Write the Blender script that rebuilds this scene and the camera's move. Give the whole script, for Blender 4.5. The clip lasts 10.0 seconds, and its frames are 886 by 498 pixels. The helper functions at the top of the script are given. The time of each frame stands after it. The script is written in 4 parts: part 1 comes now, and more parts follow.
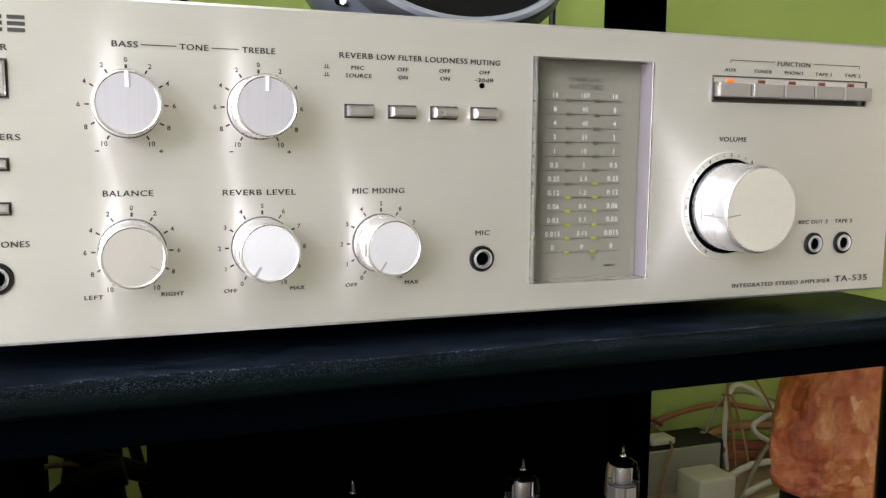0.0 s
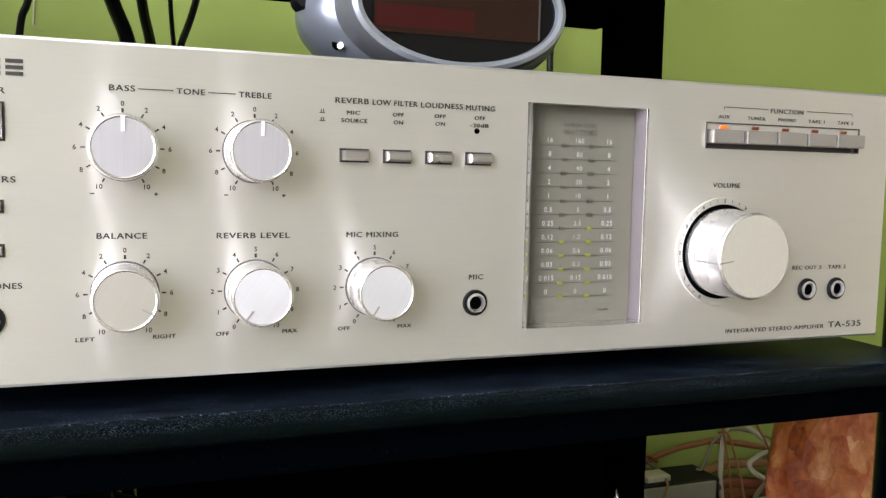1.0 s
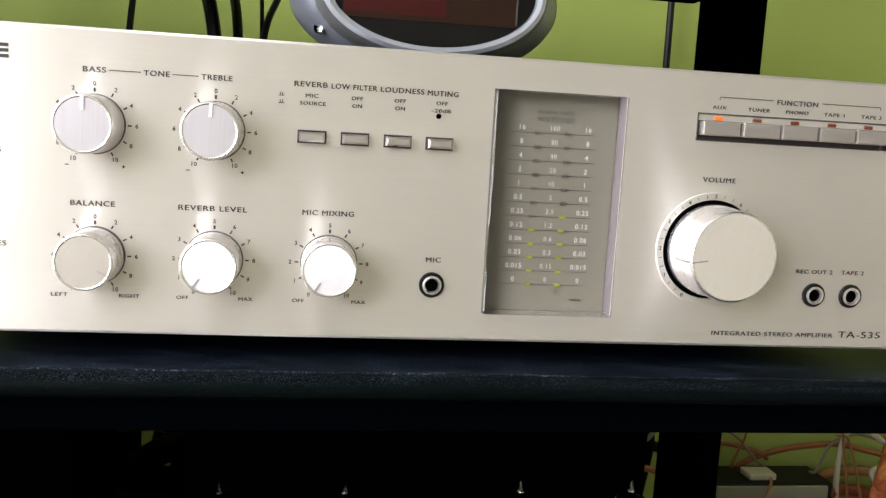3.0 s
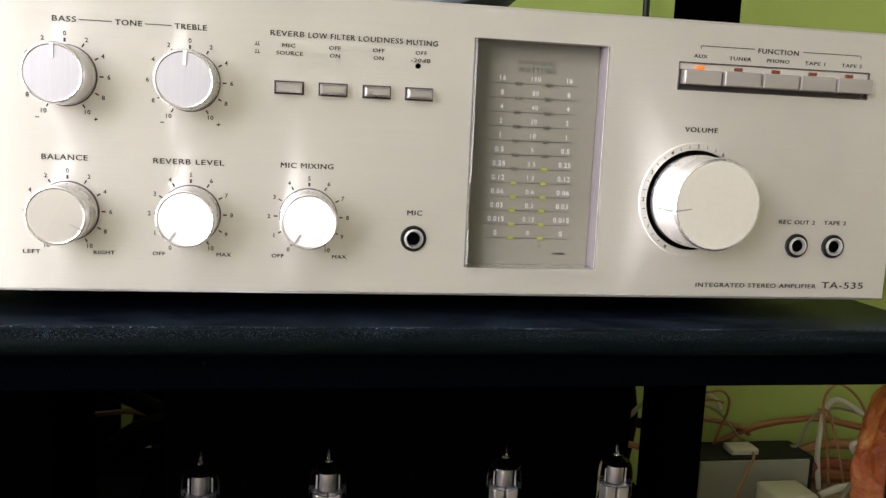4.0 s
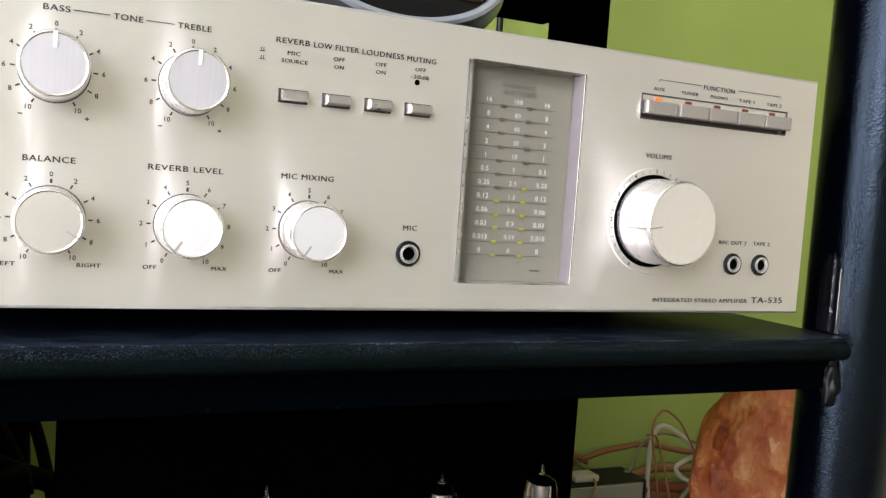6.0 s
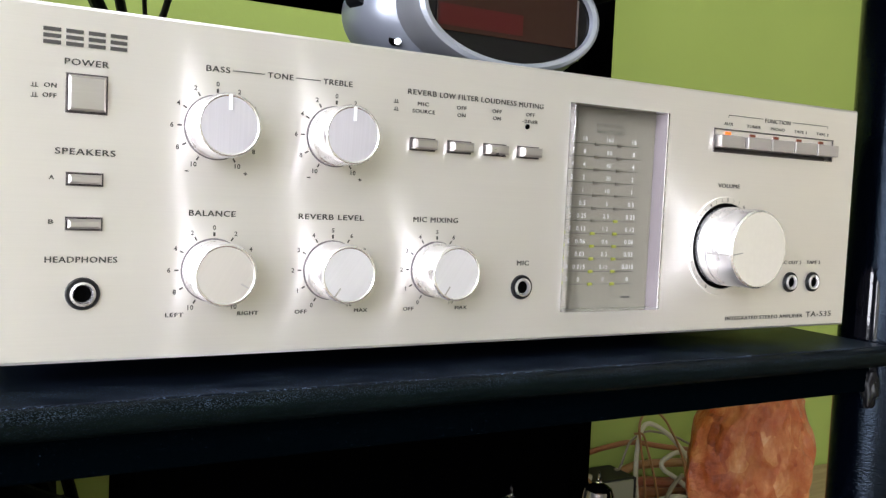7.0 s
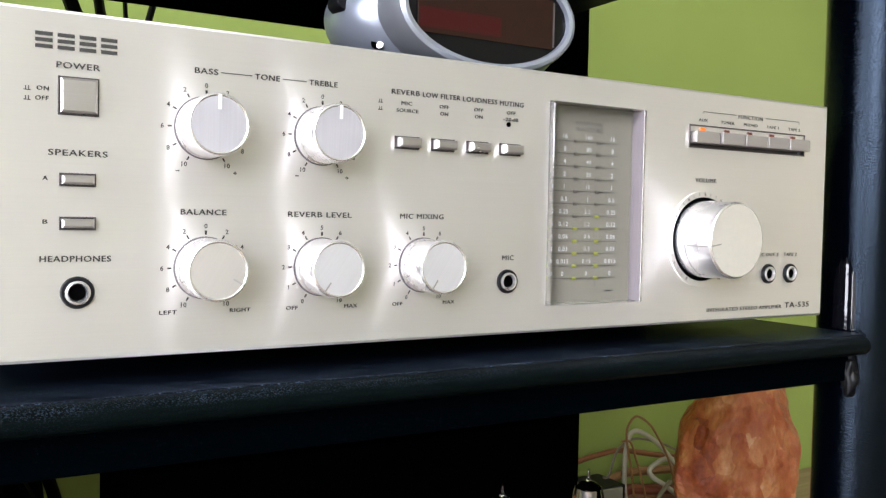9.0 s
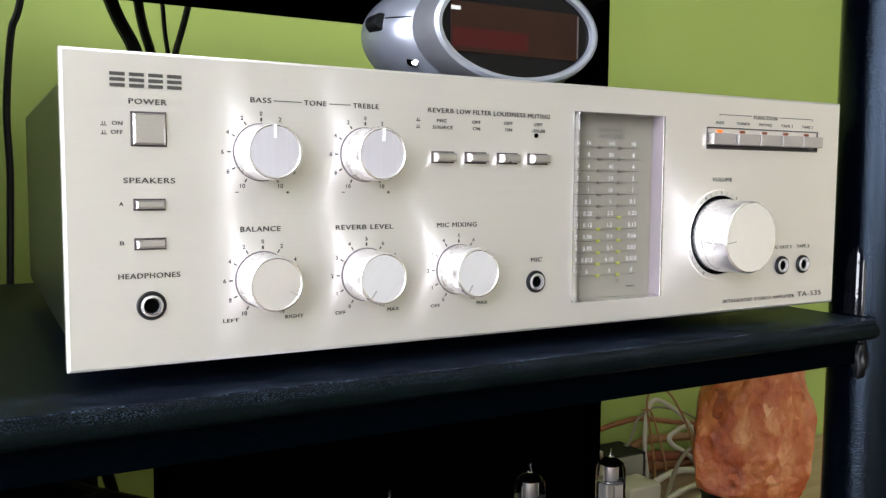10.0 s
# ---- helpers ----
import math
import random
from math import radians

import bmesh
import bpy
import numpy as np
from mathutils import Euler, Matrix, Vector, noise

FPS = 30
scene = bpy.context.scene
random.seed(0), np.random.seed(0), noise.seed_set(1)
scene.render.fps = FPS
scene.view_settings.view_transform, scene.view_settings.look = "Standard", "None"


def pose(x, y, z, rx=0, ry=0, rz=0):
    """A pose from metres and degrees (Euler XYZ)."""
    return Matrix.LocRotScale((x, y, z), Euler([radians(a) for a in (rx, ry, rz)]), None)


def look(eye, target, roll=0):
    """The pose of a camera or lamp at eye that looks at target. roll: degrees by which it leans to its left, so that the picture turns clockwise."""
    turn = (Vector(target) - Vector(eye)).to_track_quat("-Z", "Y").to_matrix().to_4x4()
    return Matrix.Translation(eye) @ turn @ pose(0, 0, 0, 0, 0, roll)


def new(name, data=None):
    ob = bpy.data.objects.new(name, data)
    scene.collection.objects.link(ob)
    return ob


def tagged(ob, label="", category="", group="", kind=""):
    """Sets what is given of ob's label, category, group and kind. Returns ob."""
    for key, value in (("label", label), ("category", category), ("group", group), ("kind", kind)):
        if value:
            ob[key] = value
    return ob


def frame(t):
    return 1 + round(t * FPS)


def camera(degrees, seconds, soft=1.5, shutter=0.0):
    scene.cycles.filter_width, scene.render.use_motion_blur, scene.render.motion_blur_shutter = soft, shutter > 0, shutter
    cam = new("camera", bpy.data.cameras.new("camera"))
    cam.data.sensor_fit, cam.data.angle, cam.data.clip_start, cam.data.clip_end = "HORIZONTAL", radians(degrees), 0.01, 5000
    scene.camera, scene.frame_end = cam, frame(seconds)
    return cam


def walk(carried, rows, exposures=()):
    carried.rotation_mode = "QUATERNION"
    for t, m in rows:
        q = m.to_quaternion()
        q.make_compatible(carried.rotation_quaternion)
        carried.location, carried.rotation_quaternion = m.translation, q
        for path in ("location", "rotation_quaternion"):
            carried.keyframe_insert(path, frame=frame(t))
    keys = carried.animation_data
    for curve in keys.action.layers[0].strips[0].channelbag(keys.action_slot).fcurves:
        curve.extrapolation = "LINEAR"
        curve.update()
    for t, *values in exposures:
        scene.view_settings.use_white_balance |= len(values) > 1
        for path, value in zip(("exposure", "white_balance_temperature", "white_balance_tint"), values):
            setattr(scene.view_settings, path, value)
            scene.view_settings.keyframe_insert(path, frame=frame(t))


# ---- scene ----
cam = camera(54.76, 10.0, 1.35)
EXPOSURES = [(0, -0.09, 6170, 9), (1.5, -0.11, 6250, 9.5), (2.5, -0.10, 6430, 10), (5.0, -0.09, 6450, 10), (6.5, 0.15, 6120, 10), (7.5, 0.15, 6020, 10), (10, 0.16, 5970, 10)]
PATH = [
    (0, (0.0713, -0.3234, 1.0847), (0.7655, 1.5368, 0.844), 0.5),
    (0.5, (0.0717, -0.3177, 1.0924), (0.7584, 1.5527, 0.9191), 1.7),
    (1, (0.073, -0.3237, 1.0912), (0.7732, 1.5415, 0.9156), 1.2),
    (1.5, (0.0758, -0.3274, 1.0906), (0.7679, 1.5424, 0.9333), 1.1),
    (2, (0.1034, -0.3351, 1.0912), (0.6735, 1.5749, 0.9271), 1.9),
    (2.5, (0.1507, -0.3497, 1.0905), (0.5179, 1.6042, 0.8727), 3.2),
    (2.7, (0.1588, -0.3532, 1.1031), (0.4567, 1.6079, 0.8482), 3.4),
    (3.8, (0.1605, -0.3492, 1.0915), (0.4805, 1.6042, 0.8058), 2.5),
    (4, (0.1603, -0.3502, 1.0846), (0.5027, 1.6001, 0.8035), 2.6),
    (4.5, (0.1569, -0.3515, 1.0783), (0.5229, 1.5949, 0.7995), 3.4),
    (5, (0.1522, -0.3506, 1.0785), (0.5755, 1.5867, 0.8181), 3.3),
    (5.2, (0.1439, -0.3439, 1.0755), (0.6875, 1.5678, 0.8517), 3.9),
    (6.3, (0.0476, -0.3251, 1.0641), (0.9291, 1.4655, 0.9344), 2.7),
    (6.5, (0.0305, -0.3207, 1.0683), (0.9538, 1.4483, 0.933), 2.0),
    (7, (-0.0036, -0.3127, 1.077), (0.9604, 1.4352, 0.9528), 2.6),
    (7.5, (-0.0136, -0.3137, 1.0778), (0.9765, 1.4195, 0.9521), 1.8),
    (8, (-0.0087, -0.3158, 1.0735), (0.9925, 1.4122, 0.9665), 1.0),
    (8.5, (-0.0088, -0.3191, 1.0684), (0.9901, 1.4118, 0.9892), 1.2),
    (9, (-0.0092, -0.3191, 1.0663), (0.9918, 1.4108, 0.9941), 1.1),
    (9.5, (-0.0098, -0.3208, 1.0652), (0.9925, 1.4084, 0.993), 1.0),
    (9.8, (-0.0127, -0.3239, 1.0671), (0.9762, 1.4124, 0.9827), 0.6),
    (9.9, (-0.0189, -0.327, 1.0719), (0.9655, 1.4108, 0.9651), 0.8),
    (10, (-0.0299, -0.3409, 1.0871), (0.9309, 1.4059, 0.9268), 0.4),
]
walk(cam, [(t, look(eye, target, roll)) for t, eye, target, roll in PATH], EXPOSURES)

# ---- light ----
world = bpy.data.worlds.new("sky")
scene.world = world
world.use_nodes = True
wn = world.node_tree
sky = wn.nodes.new("ShaderNodeTexSky")
sky.sky_type = "NISHITA"
sky.sun_disc = False
sky.sun_elevation, sky.sun_rotation = radians(40), radians(120)
wn.links.new(sky.outputs["Color"], wn.nodes["Background"].inputs["Color"])
wn.nodes["Background"].inputs["Strength"].default_value = 0.1

# daylight in the openings of the two windows: behind the camera and in the side wall
ROOM = (-2.7, 2.1, -1.9, 0.63, 0.0, 2.5)
WIN = (-2.4, -0.82, 1.28, 2.38)  # x0, x1, z0, z1
SIDE_WIN = (-1.15, -0.42, 0.12, 2.15)  # y0, y1, z0, z1: a glazed door


def daylight(eye, towards, wide, high, power):
    lamp = bpy.data.lights.new("window_daylight", "AREA")
    lamp.shape, lamp.size, lamp.size_y = "RECTANGLE", wide, high
    lamp.energy, lamp.color = power, (0.985, 0.963, 1.0)
    new("window_daylight", lamp).matrix_world = look(eye, towards)


wx, wz = (WIN[0] + WIN[1]) / 2, (WIN[2] + WIN[3]) / 2
daylight((wx, ROOM[2] - 0.03, wz), (wx, 0, wz), WIN[1] - WIN[0], WIN[3] - WIN[2], 102)
wy, wz = (SIDE_WIN[0] + SIDE_WIN[1]) / 2, (SIDE_WIN[2] + SIDE_WIN[3]) / 2
daylight((ROOM[0] - 0.03, wy, wz), (0, wy, wz), SIDE_WIN[1] - SIDE_WIN[0], SIDE_WIN[3] - SIDE_WIN[2], 57)


# ---- materials ----
def shader(name, color, rough=0.5, metal=0.0, **more):
    m = bpy.data.materials.new(name)
    m.use_nodes = True
    b = m.node_tree.nodes["Principled BSDF"]
    b.inputs["Base Color"].default_value = (*color, 1)
    b.inputs["Roughness"].default_value = rough
    b.inputs["Metallic"].default_value = metal
    for key, value in more.items():
        b.inputs[key.replace("_", " ")].default_value = value
    return m, m.node_tree, b


def coords(nt, scale=(1, 1, 1), rot=(0, 0, 0)):
    c, mp = nt.nodes.new("ShaderNodeTexCoord"), nt.nodes.new("ShaderNodeMapping")
    mp.inputs["Scale"].default_value, mp.inputs["Rotation"].default_value = scale, rot
    nt.links.new(c.outputs["Object"], mp.inputs["Vector"])
    return mp.outputs["Vector"]


def grain(nt, scale, detail=4.0, vec=None, rough=0.6):
    n = nt.nodes.new("ShaderNodeTexNoise")
    n.inputs["Scale"].default_value, n.inputs["Detail"].default_value, n.inputs["Roughness"].default_value = scale, detail, rough
    nt.links.new(vec or coords(nt), n.inputs["Vector"])
    return n.outputs["Fac"]


def ramp(nt, fac, stops):
    r = nt.nodes.new("ShaderNodeValToRGB")
    while len(r.color_ramp.elements) < len(stops):
        r.color_ramp.elements.new(0.5)
    for e, (at, color) in zip(r.color_ramp.elements, stops):
        e.position, e.color = at, (*color, 1) if len(color) == 3 else color
    nt.links.new(fac, r.inputs["Fac"])
    return r.outputs["Color"]


def grey(v):
    return (v, v, v)


def bump(nt, b, fac, strength, dist=0.001):
    n = nt.nodes.new("ShaderNodeBump")
    n.inputs["Strength"].default_value, n.inputs["Distance"].default_value = strength, dist
    nt.links.new(fac, n.inputs["Height"])
    nt.links.new(n.outputs["Normal"], b.inputs["Normal"])


def brushed(name, color, rough, aniso, fine=(4, 400, 400), var=0.06, turn=0.0, metal=1.0):
    """Brushed metal, its scratches along the object's own x."""
    m, nt, b = shader(name, color, rough, 1.0)
    b.inputs["Anisotropic"].default_value = aniso
    b.inputs["Anisotropic Rotation"].default_value = turn
    b.inputs["Metallic"].default_value = metal
    t = nt.nodes.new("ShaderNodeTangent")
    t.direction_type, t.axis = "RADIAL", "Z"
    nt.links.new(t.outputs["Tangent"], b.inputs["Tangent"])
    f = grain(nt, 6, 6, coords(nt, fine))
    lo, hi = [max(0, c * (1 - var)) for c in color], [min(1, c * (1 + var)) for c in color]
    nt.links.new(ramp(nt, f, [(0.3, lo), (0.7, hi)]), b.inputs["Base Color"])
    nt.links.new(ramp(nt, grain(nt, 30), [(0.3, grey(rough * 0.88)), (0.7, grey(rough * 1.12))]), b.inputs["Roughness"])
    return m


def speckled(name, color, rough, scale, strength, spec=0.5):
    """Black powder coat: fine grains that glint one by one."""
    m, nt, b = shader(name, color, rough)
    b.inputs["Specular IOR Level"].default_value = spec
    bump(nt, b, grain(nt, scale, 2), strength, 0.0006)
    nt.links.new(ramp(nt, grain(nt, scale * 0.6, 2), [(0.35, grey(rough * 0.75)), (0.7, grey(rough * 1.35))]), b.inputs["Roughness"])
    return m


PANEL = brushed("champagne_brushed_aluminium", (0.91, 0.875, 0.835), 0.40, 0.97, (3, 300, 300), 0.015, 0.25, 0.74)
KNOB_SIDE = brushed("satin_aluminium", (0.88, 0.86, 0.88), 0.28, 0.0, (400, 4, 400), 0.03, 0.0, 0.85)
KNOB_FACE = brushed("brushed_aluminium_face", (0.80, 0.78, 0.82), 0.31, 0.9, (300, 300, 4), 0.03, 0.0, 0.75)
# duller copies of the knob face, toned for knobs that miss the window's highlight
SHADED_SATIN_FACE = brushed("shaded_grey_face", (0.52, 0.50, 0.53), 0.44, 0.3, (300, 300, 4), 0.05, 0.0, 0.42)
SHADED_CHAMPAGNE_FACE = brushed("shaded_champagne_face", (0.51, 0.48, 0.43), 0.48, 0.0, (4, 300, 300), 0.02, 0.0, 0.35)
VOLUME_FACE = brushed("matt_aluminium_face", (0.86, 0.82, 0.76), 0.42, 0.0, (60, 60, 60), 0.02, 0.0, 0.6)
CHROME = shader("polished_aluminium", (0.93, 0.92, 0.92), 0.22, 0.85)[0]
BUTTON = brushed("silver_button", (0.58, 0.545, 0.53), 0.28, 0.0, (4, 400, 400), 0.03, 0.25, 0.85)
BUTTON_GREY = brushed("grey_button", (0.44, 0.41, 0.39), 0.36, 0.2, (4, 400, 400), 0.03, 0.25, 0.6)
INK = shader("dark_grey_print", (0.040, 0.036, 0.031), 0.6)[0]
METER_INK = shader("black_meter_print", (0.02, 0.019, 0.018), 0.6)[0]
INK_LIGHT = shader("white_print", (0.66, 0.66, 0.64), 0.6)[0]
INK_PALE = shader("pale_grey_print", (0.62, 0.62, 0.60), 0.6)[0]
BLACK = shader("black_plastic", (0.004, 0.004, 0.005), 0.45, 0.0, Specular_IOR_Level=0.3)[0]
DARK_FRAME = shader("dark_bezel", (0.10, 0.085, 0.085), 0.4, 0.3)[0]
HOLE = shader("dark_hole", (0.0015, 0.0015, 0.0015), 0.9, 0.0, Specular_IOR_Level=0.0)[0]
WHITE_LINE = shader("white_pointer", (0.9, 0.9, 0.9), 0.35)[0]
GROOVE = shader("engraved_line", (0.42, 0.4, 0.38), 0.5, 0.5)[0]


def chassis_paint():
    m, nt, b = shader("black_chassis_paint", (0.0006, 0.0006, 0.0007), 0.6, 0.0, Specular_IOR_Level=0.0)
    bump(nt, b, grain(nt, 900, 2), 0.25, 0.0004)
    return m


CHASSIS = chassis_paint()


def cover_paint():
    m, nt, b = shader("dark_satin_cover_paint", (0.012, 0.014, 0.012), 0.3, 0.0, Specular_IOR_Level=0.4)
    bump(nt, b, grain(nt, 700, 2), 0.15, 0.0004)
    return m


COVER = cover_paint()


def gloss_paint():
    m, nt, b = shader("scraped_glossy_paint", (0.004, 0.004, 0.006), 0.10, 0.0, Specular_IOR_Level=0.8)
    bump(nt, b, grain(nt, 110, 3), 0.16, 0.002)
    return m


GLOSS_BLACK = gloss_paint()
RACK = speckled("black_powder_coat", (0.0004, 0.0007, 0.0018), 0.11, 850, 0.45, 0.30)
RACK.node_tree.nodes["Principled BSDF"].inputs["Specular Tint"].default_value = (0.55, 0.73, 1.0, 1)
GLASS = shader("thin_clear_glass", (1, 1, 1), 0.0, 0.0, Transmission_Weight=1.0, IOR=1.11)[0]
TIP_GLASS = shader("solid_glass_tip", (1, 1, 1), 0.05, 0.0, Transmission_Weight=1.0, IOR=1.5)[0]
ACRYLIC = shader("clear_acrylic", (0.97, 0.95, 0.97), 0.0, 0.0, Transmission_Weight=1.0, IOR=1.49)[0]


def specks(nt, b, base, dust, fine_scale, lo, hi, patch_lo, patch_hi, amount=1.0, settled=False, front=False):
    """Fine dust lying in patches on a dark surface, thicker on what faces up if settled; front fades it backwards as
    painted shade under the amplifier.
    """
    fine = grain(nt, fine_scale, 1.0, coords(nt, (0.7, 1, 1)))
    patch = grain(nt, 55, 8, coords(nt, (0.6, 1.2, 1)), 0.75)
    mul = nt.nodes.new("ShaderNodeMath")
    mul.operation = "MULTIPLY"
    nt.links.new(ramp(nt, fine, [(lo, grey(0)), (hi, grey(1))]), mul.inputs[0])
    nt.links.new(ramp(nt, patch, [(patch_lo, grey(0.04)), (patch_hi, grey(amount))]), mul.inputs[1])
    lay = mul.outputs[0]
    if settled:
        geo, sep, top = nt.nodes.new("ShaderNodeNewGeometry"), nt.nodes.new("ShaderNodeSeparateXYZ"), nt.nodes.new("ShaderNodeMath")
        top.operation = "MULTIPLY"
        nt.links.new(geo.outputs["Normal"], sep.inputs[0])
        nt.links.new(ramp(nt, sep.outputs["Z"], [(0.30, grey(0.12)), (0.85, grey(1))]), top.inputs[0])
        nt.links.new(lay, top.inputs[1])
        lay = top.outputs[0]
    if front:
        # fading the dust backwards paints in the shade under the amplifier
        sep, shift, shade_fade = nt.nodes.new("ShaderNodeSeparateXYZ"), nt.nodes.new("ShaderNodeMath"), nt.nodes.new("ShaderNodeMath")
        shift.operation, shade_fade.operation = "MULTIPLY_ADD", "MULTIPLY"
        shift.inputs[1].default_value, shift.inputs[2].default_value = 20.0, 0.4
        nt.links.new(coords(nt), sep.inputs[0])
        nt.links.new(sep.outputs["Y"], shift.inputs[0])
        nt.links.new(ramp(nt, shift.outputs[0], [(0.16, grey(1)), (0.45, grey(0.75)), (0.95, grey(0.06))]), shade_fade.inputs[0])
        nt.links.new(lay, shade_fade.inputs[1])
        lay = shade_fade.outputs[0]
    nt.links.new(ramp(nt, lay, [(0.0, base), (1.0, dust)]), b.inputs["Base Color"])
    nt.links.new(ramp(nt, lay, [(0.0, grey(b.inputs["Roughness"].default_value)), (0.7, grey(0.85))]), b.inputs["Roughness"])


def dusty(name, base, rough, spec, *how):
    m, nt, b = shader(name, base, rough, 0.0, Specular_IOR_Level=spec)
    specks(nt, b, base, (0.24, 0.33, 0.50), *how)
    return m


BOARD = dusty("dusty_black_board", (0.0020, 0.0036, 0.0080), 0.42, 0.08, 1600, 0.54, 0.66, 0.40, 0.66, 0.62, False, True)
TUBE_EDGE = dusty("dusty_black_edge_trim", (0.0016, 0.0032, 0.0030), 0.42, 0.03, 2300, 0.53, 0.66, 0.40, 0.70, 0.26, True)
RAIL = dusty("dusty_black_rail", (0.0004, 0.0010, 0.0016), 0.5, 0.0, 1150, 0.67, 0.77, 0.54, 0.74, 0.22)


def wall_paint(name, color):
    m, nt, b = shader(name, color, 0.75)
    nt.links.new(ramp(nt, grain(nt, 3, 3), [(0.3, [c * 0.93 for c in color]), (0.75, [min(1, c * 1.05) for c in color])]), b.inputs["Base Color"])
    bump(nt, b, grain(nt, 220, 3), 0.12, 0.001)
    return m


GREEN = wall_paint("lime_green_wall_paint", (0.305, 0.39, 0.085))
CEIL = wall_paint("white_ceiling_paint", (0.8, 0.79, 0.76))
DIM = wall_paint("cream_wall_paint", (0.77, 0.755, 0.75))
PALE_YELLOW = wall_paint("pale_yellow_wall_paint", (0.60, 0.55, 0.42))


def wood(name, dark, light, scale=12):
    m, nt, b = shader(name, light, 0.45)
    f = grain(nt, scale, 8, coords(nt, (1, 9, 9)))
    nt.links.new(ramp(nt, f, [(0.3, dark), (0.7, light)]), b.inputs["Base Color"])
    bump(nt, b, f, 0.1, 0.001)
    return m


FLOOR = wood("oak_floor", (0.10, 0.06, 0.03), (0.19, 0.12, 0.07), 3)
TABLE = wood("pale_table_top", (0.26, 0.18, 0.10), (0.40, 0.29, 0.17), 10)


def salt():
    m, nt, b = shader("orange_salt_crystal", (0.75, 0.3, 0.15), 0.30)
    warp = nt.nodes.new("ShaderNodeTexNoise")
    warp.inputs["Scale"].default_value = 30
    vec = coords(nt, (1.4, 1.4, 0.85))
    nt.links.new(vec, warp.inputs["Vector"])
    mix = nt.nodes.new("ShaderNodeVectorMath")
    mix.operation = "MULTIPLY_ADD"
    mix.inputs[1].default_value = (0.07, 0.07, 0.07)
    nt.links.new(warp.outputs["Color"], mix.inputs[0])
    nt.links.new(vec, mix.inputs[2])
    cell = nt.nodes.new("ShaderNodeTexVoronoi")
    cell.inputs["Scale"].default_value = 34
    nt.links.new(mix.outputs[0], cell.inputs["Vector"])
    big = grain(nt, 15, 5, vec, 0.65)
    add = nt.nodes.new("ShaderNodeMath")
    add.operation = "MULTIPLY_ADD"
    add.inputs[1].default_value = 0.24
    nt.links.new(cell.outputs["Color"], add.inputs[0])
    sub = nt.nodes.new("ShaderNodeMath")
    sub.operation = "SUBTRACT"
    sub.inputs[1].default_value = 0.15
    nt.links.new(big, sub.inputs[0])
    nt.links.new(sub.outputs[0], add.inputs[2])
    nt.links.new(ramp(nt, add.outputs[0], [(0.28, (0.16, 0.022, 0.004)), (0.40, (0.33, 0.070, 0.014)), (0.51, (0.42, 0.135, 0.040)), (0.60, (0.55, 0.245, 0.095)), (0.72, (0.66, 0.43, 0.26))]), b.inputs["Base Color"])
    b.inputs["Subsurface Weight"].default_value = 0.10
    b.inputs["Subsurface Radius"].default_value = (0.02, 0.008, 0.004)
    b.inputs["Subsurface Scale"].default_value = 0.4
    bump(nt, b, grain(nt, 70, 6, None, 0.7), 0.6, 0.006)
    return m


SALT = salt()
WHITE_PLASTIC = shader("white_plastic", (0.45, 0.42, 0.31), 0.35)[0]
GREY_PLASTIC = shader("light_grey_plastic", (0.24, 0.235, 0.17), 0.45)[0]
BROWN = shader("brown_cable_sheath", (0.21, 0.075, 0.022), 0.4)[0]
TAN = shader("tan_cable_sheath", (0.24, 0.115, 0.035), 0.35)[0]
RUBBER = shader("black_rubber_sheath", (0.0012, 0.0012, 0.0014), 0.5, 0.0, Specular_IOR_Level=0.08)[0]
RUST = shader("rust_brown_cable_sheath", (0.17, 0.042, 0.016), 0.4)[0]
GREY_CABLE = shader("grey_cable_sheath", (0.17, 0.145, 0.10), 0.45)[0]
SILVER_PAINT = shader("silver_clock_paint", (0.47, 0.505, 0.60), 0.30, 0.7)[0]
DARK_SILVER = shader("grey_clock_paint", (0.40, 0.41, 0.45), 0.35, 0.7)[0]
SCREEN = shader("smoked_glossy_screen", (0.006, 0.0055, 0.006), 0.06, 0.0, Specular_IOR_Level=0.22)[0]
DISPLAY = shader("dark_red_display", (0.021, 0.009, 0.006), 0.12, 0.0, Specular_IOR_Level=0.25)[0]
DISPLAY_RED = shader("red_filter", (0.040, 0.006, 0.006), 0.12, 0.0, Specular_IOR_Level=0.25)[0]
METER_PLATE = shader("mauve_grey_meter_plate", (0.215, 0.205, 0.162), 0.6, 0.0, Specular_IOR_Level=0.1)[0]
LED_OFF = shader("unlit_led", (0.10, 0.09, 0.07), 0.3)[0]
LED_RED = shader("unlit_red_led", (0.16, 0.035, 0.012), 0.3)[0]
LED_ON = shader("lit_yellow_green_led", (0.17, 0.18, 0.03), 0.3, 0.0, Emission_Color=(0.46, 0.52, 0.03, 1), Emission_Strength=0.30)[0]
LED_ORANGE = shader("lit_orange_led", (0.6, 0.13, 0.01), 0.3, 0.0, Emission_Color=(1, 0.11, 0.004, 1), Emission_Strength=1.0)[0]
MICA = shader("mica_spacer", (0.55, 0.55, 0.6), 0.12, 0.0, Transmission_Weight=0.96, IOR=1.2)[0]
COPPER = shader("coppery_getter_cup", (0.55, 0.38, 0.30), 0.18, 1.0)[0]
PLATE = shader("grey_anode_plate", (0.48, 0.45, 0.43), 0.28, 0.9)[0]
GETTER = shader("getter_mirror", (0.6, 0.58, 0.56), 0.1, 1.0)[0]


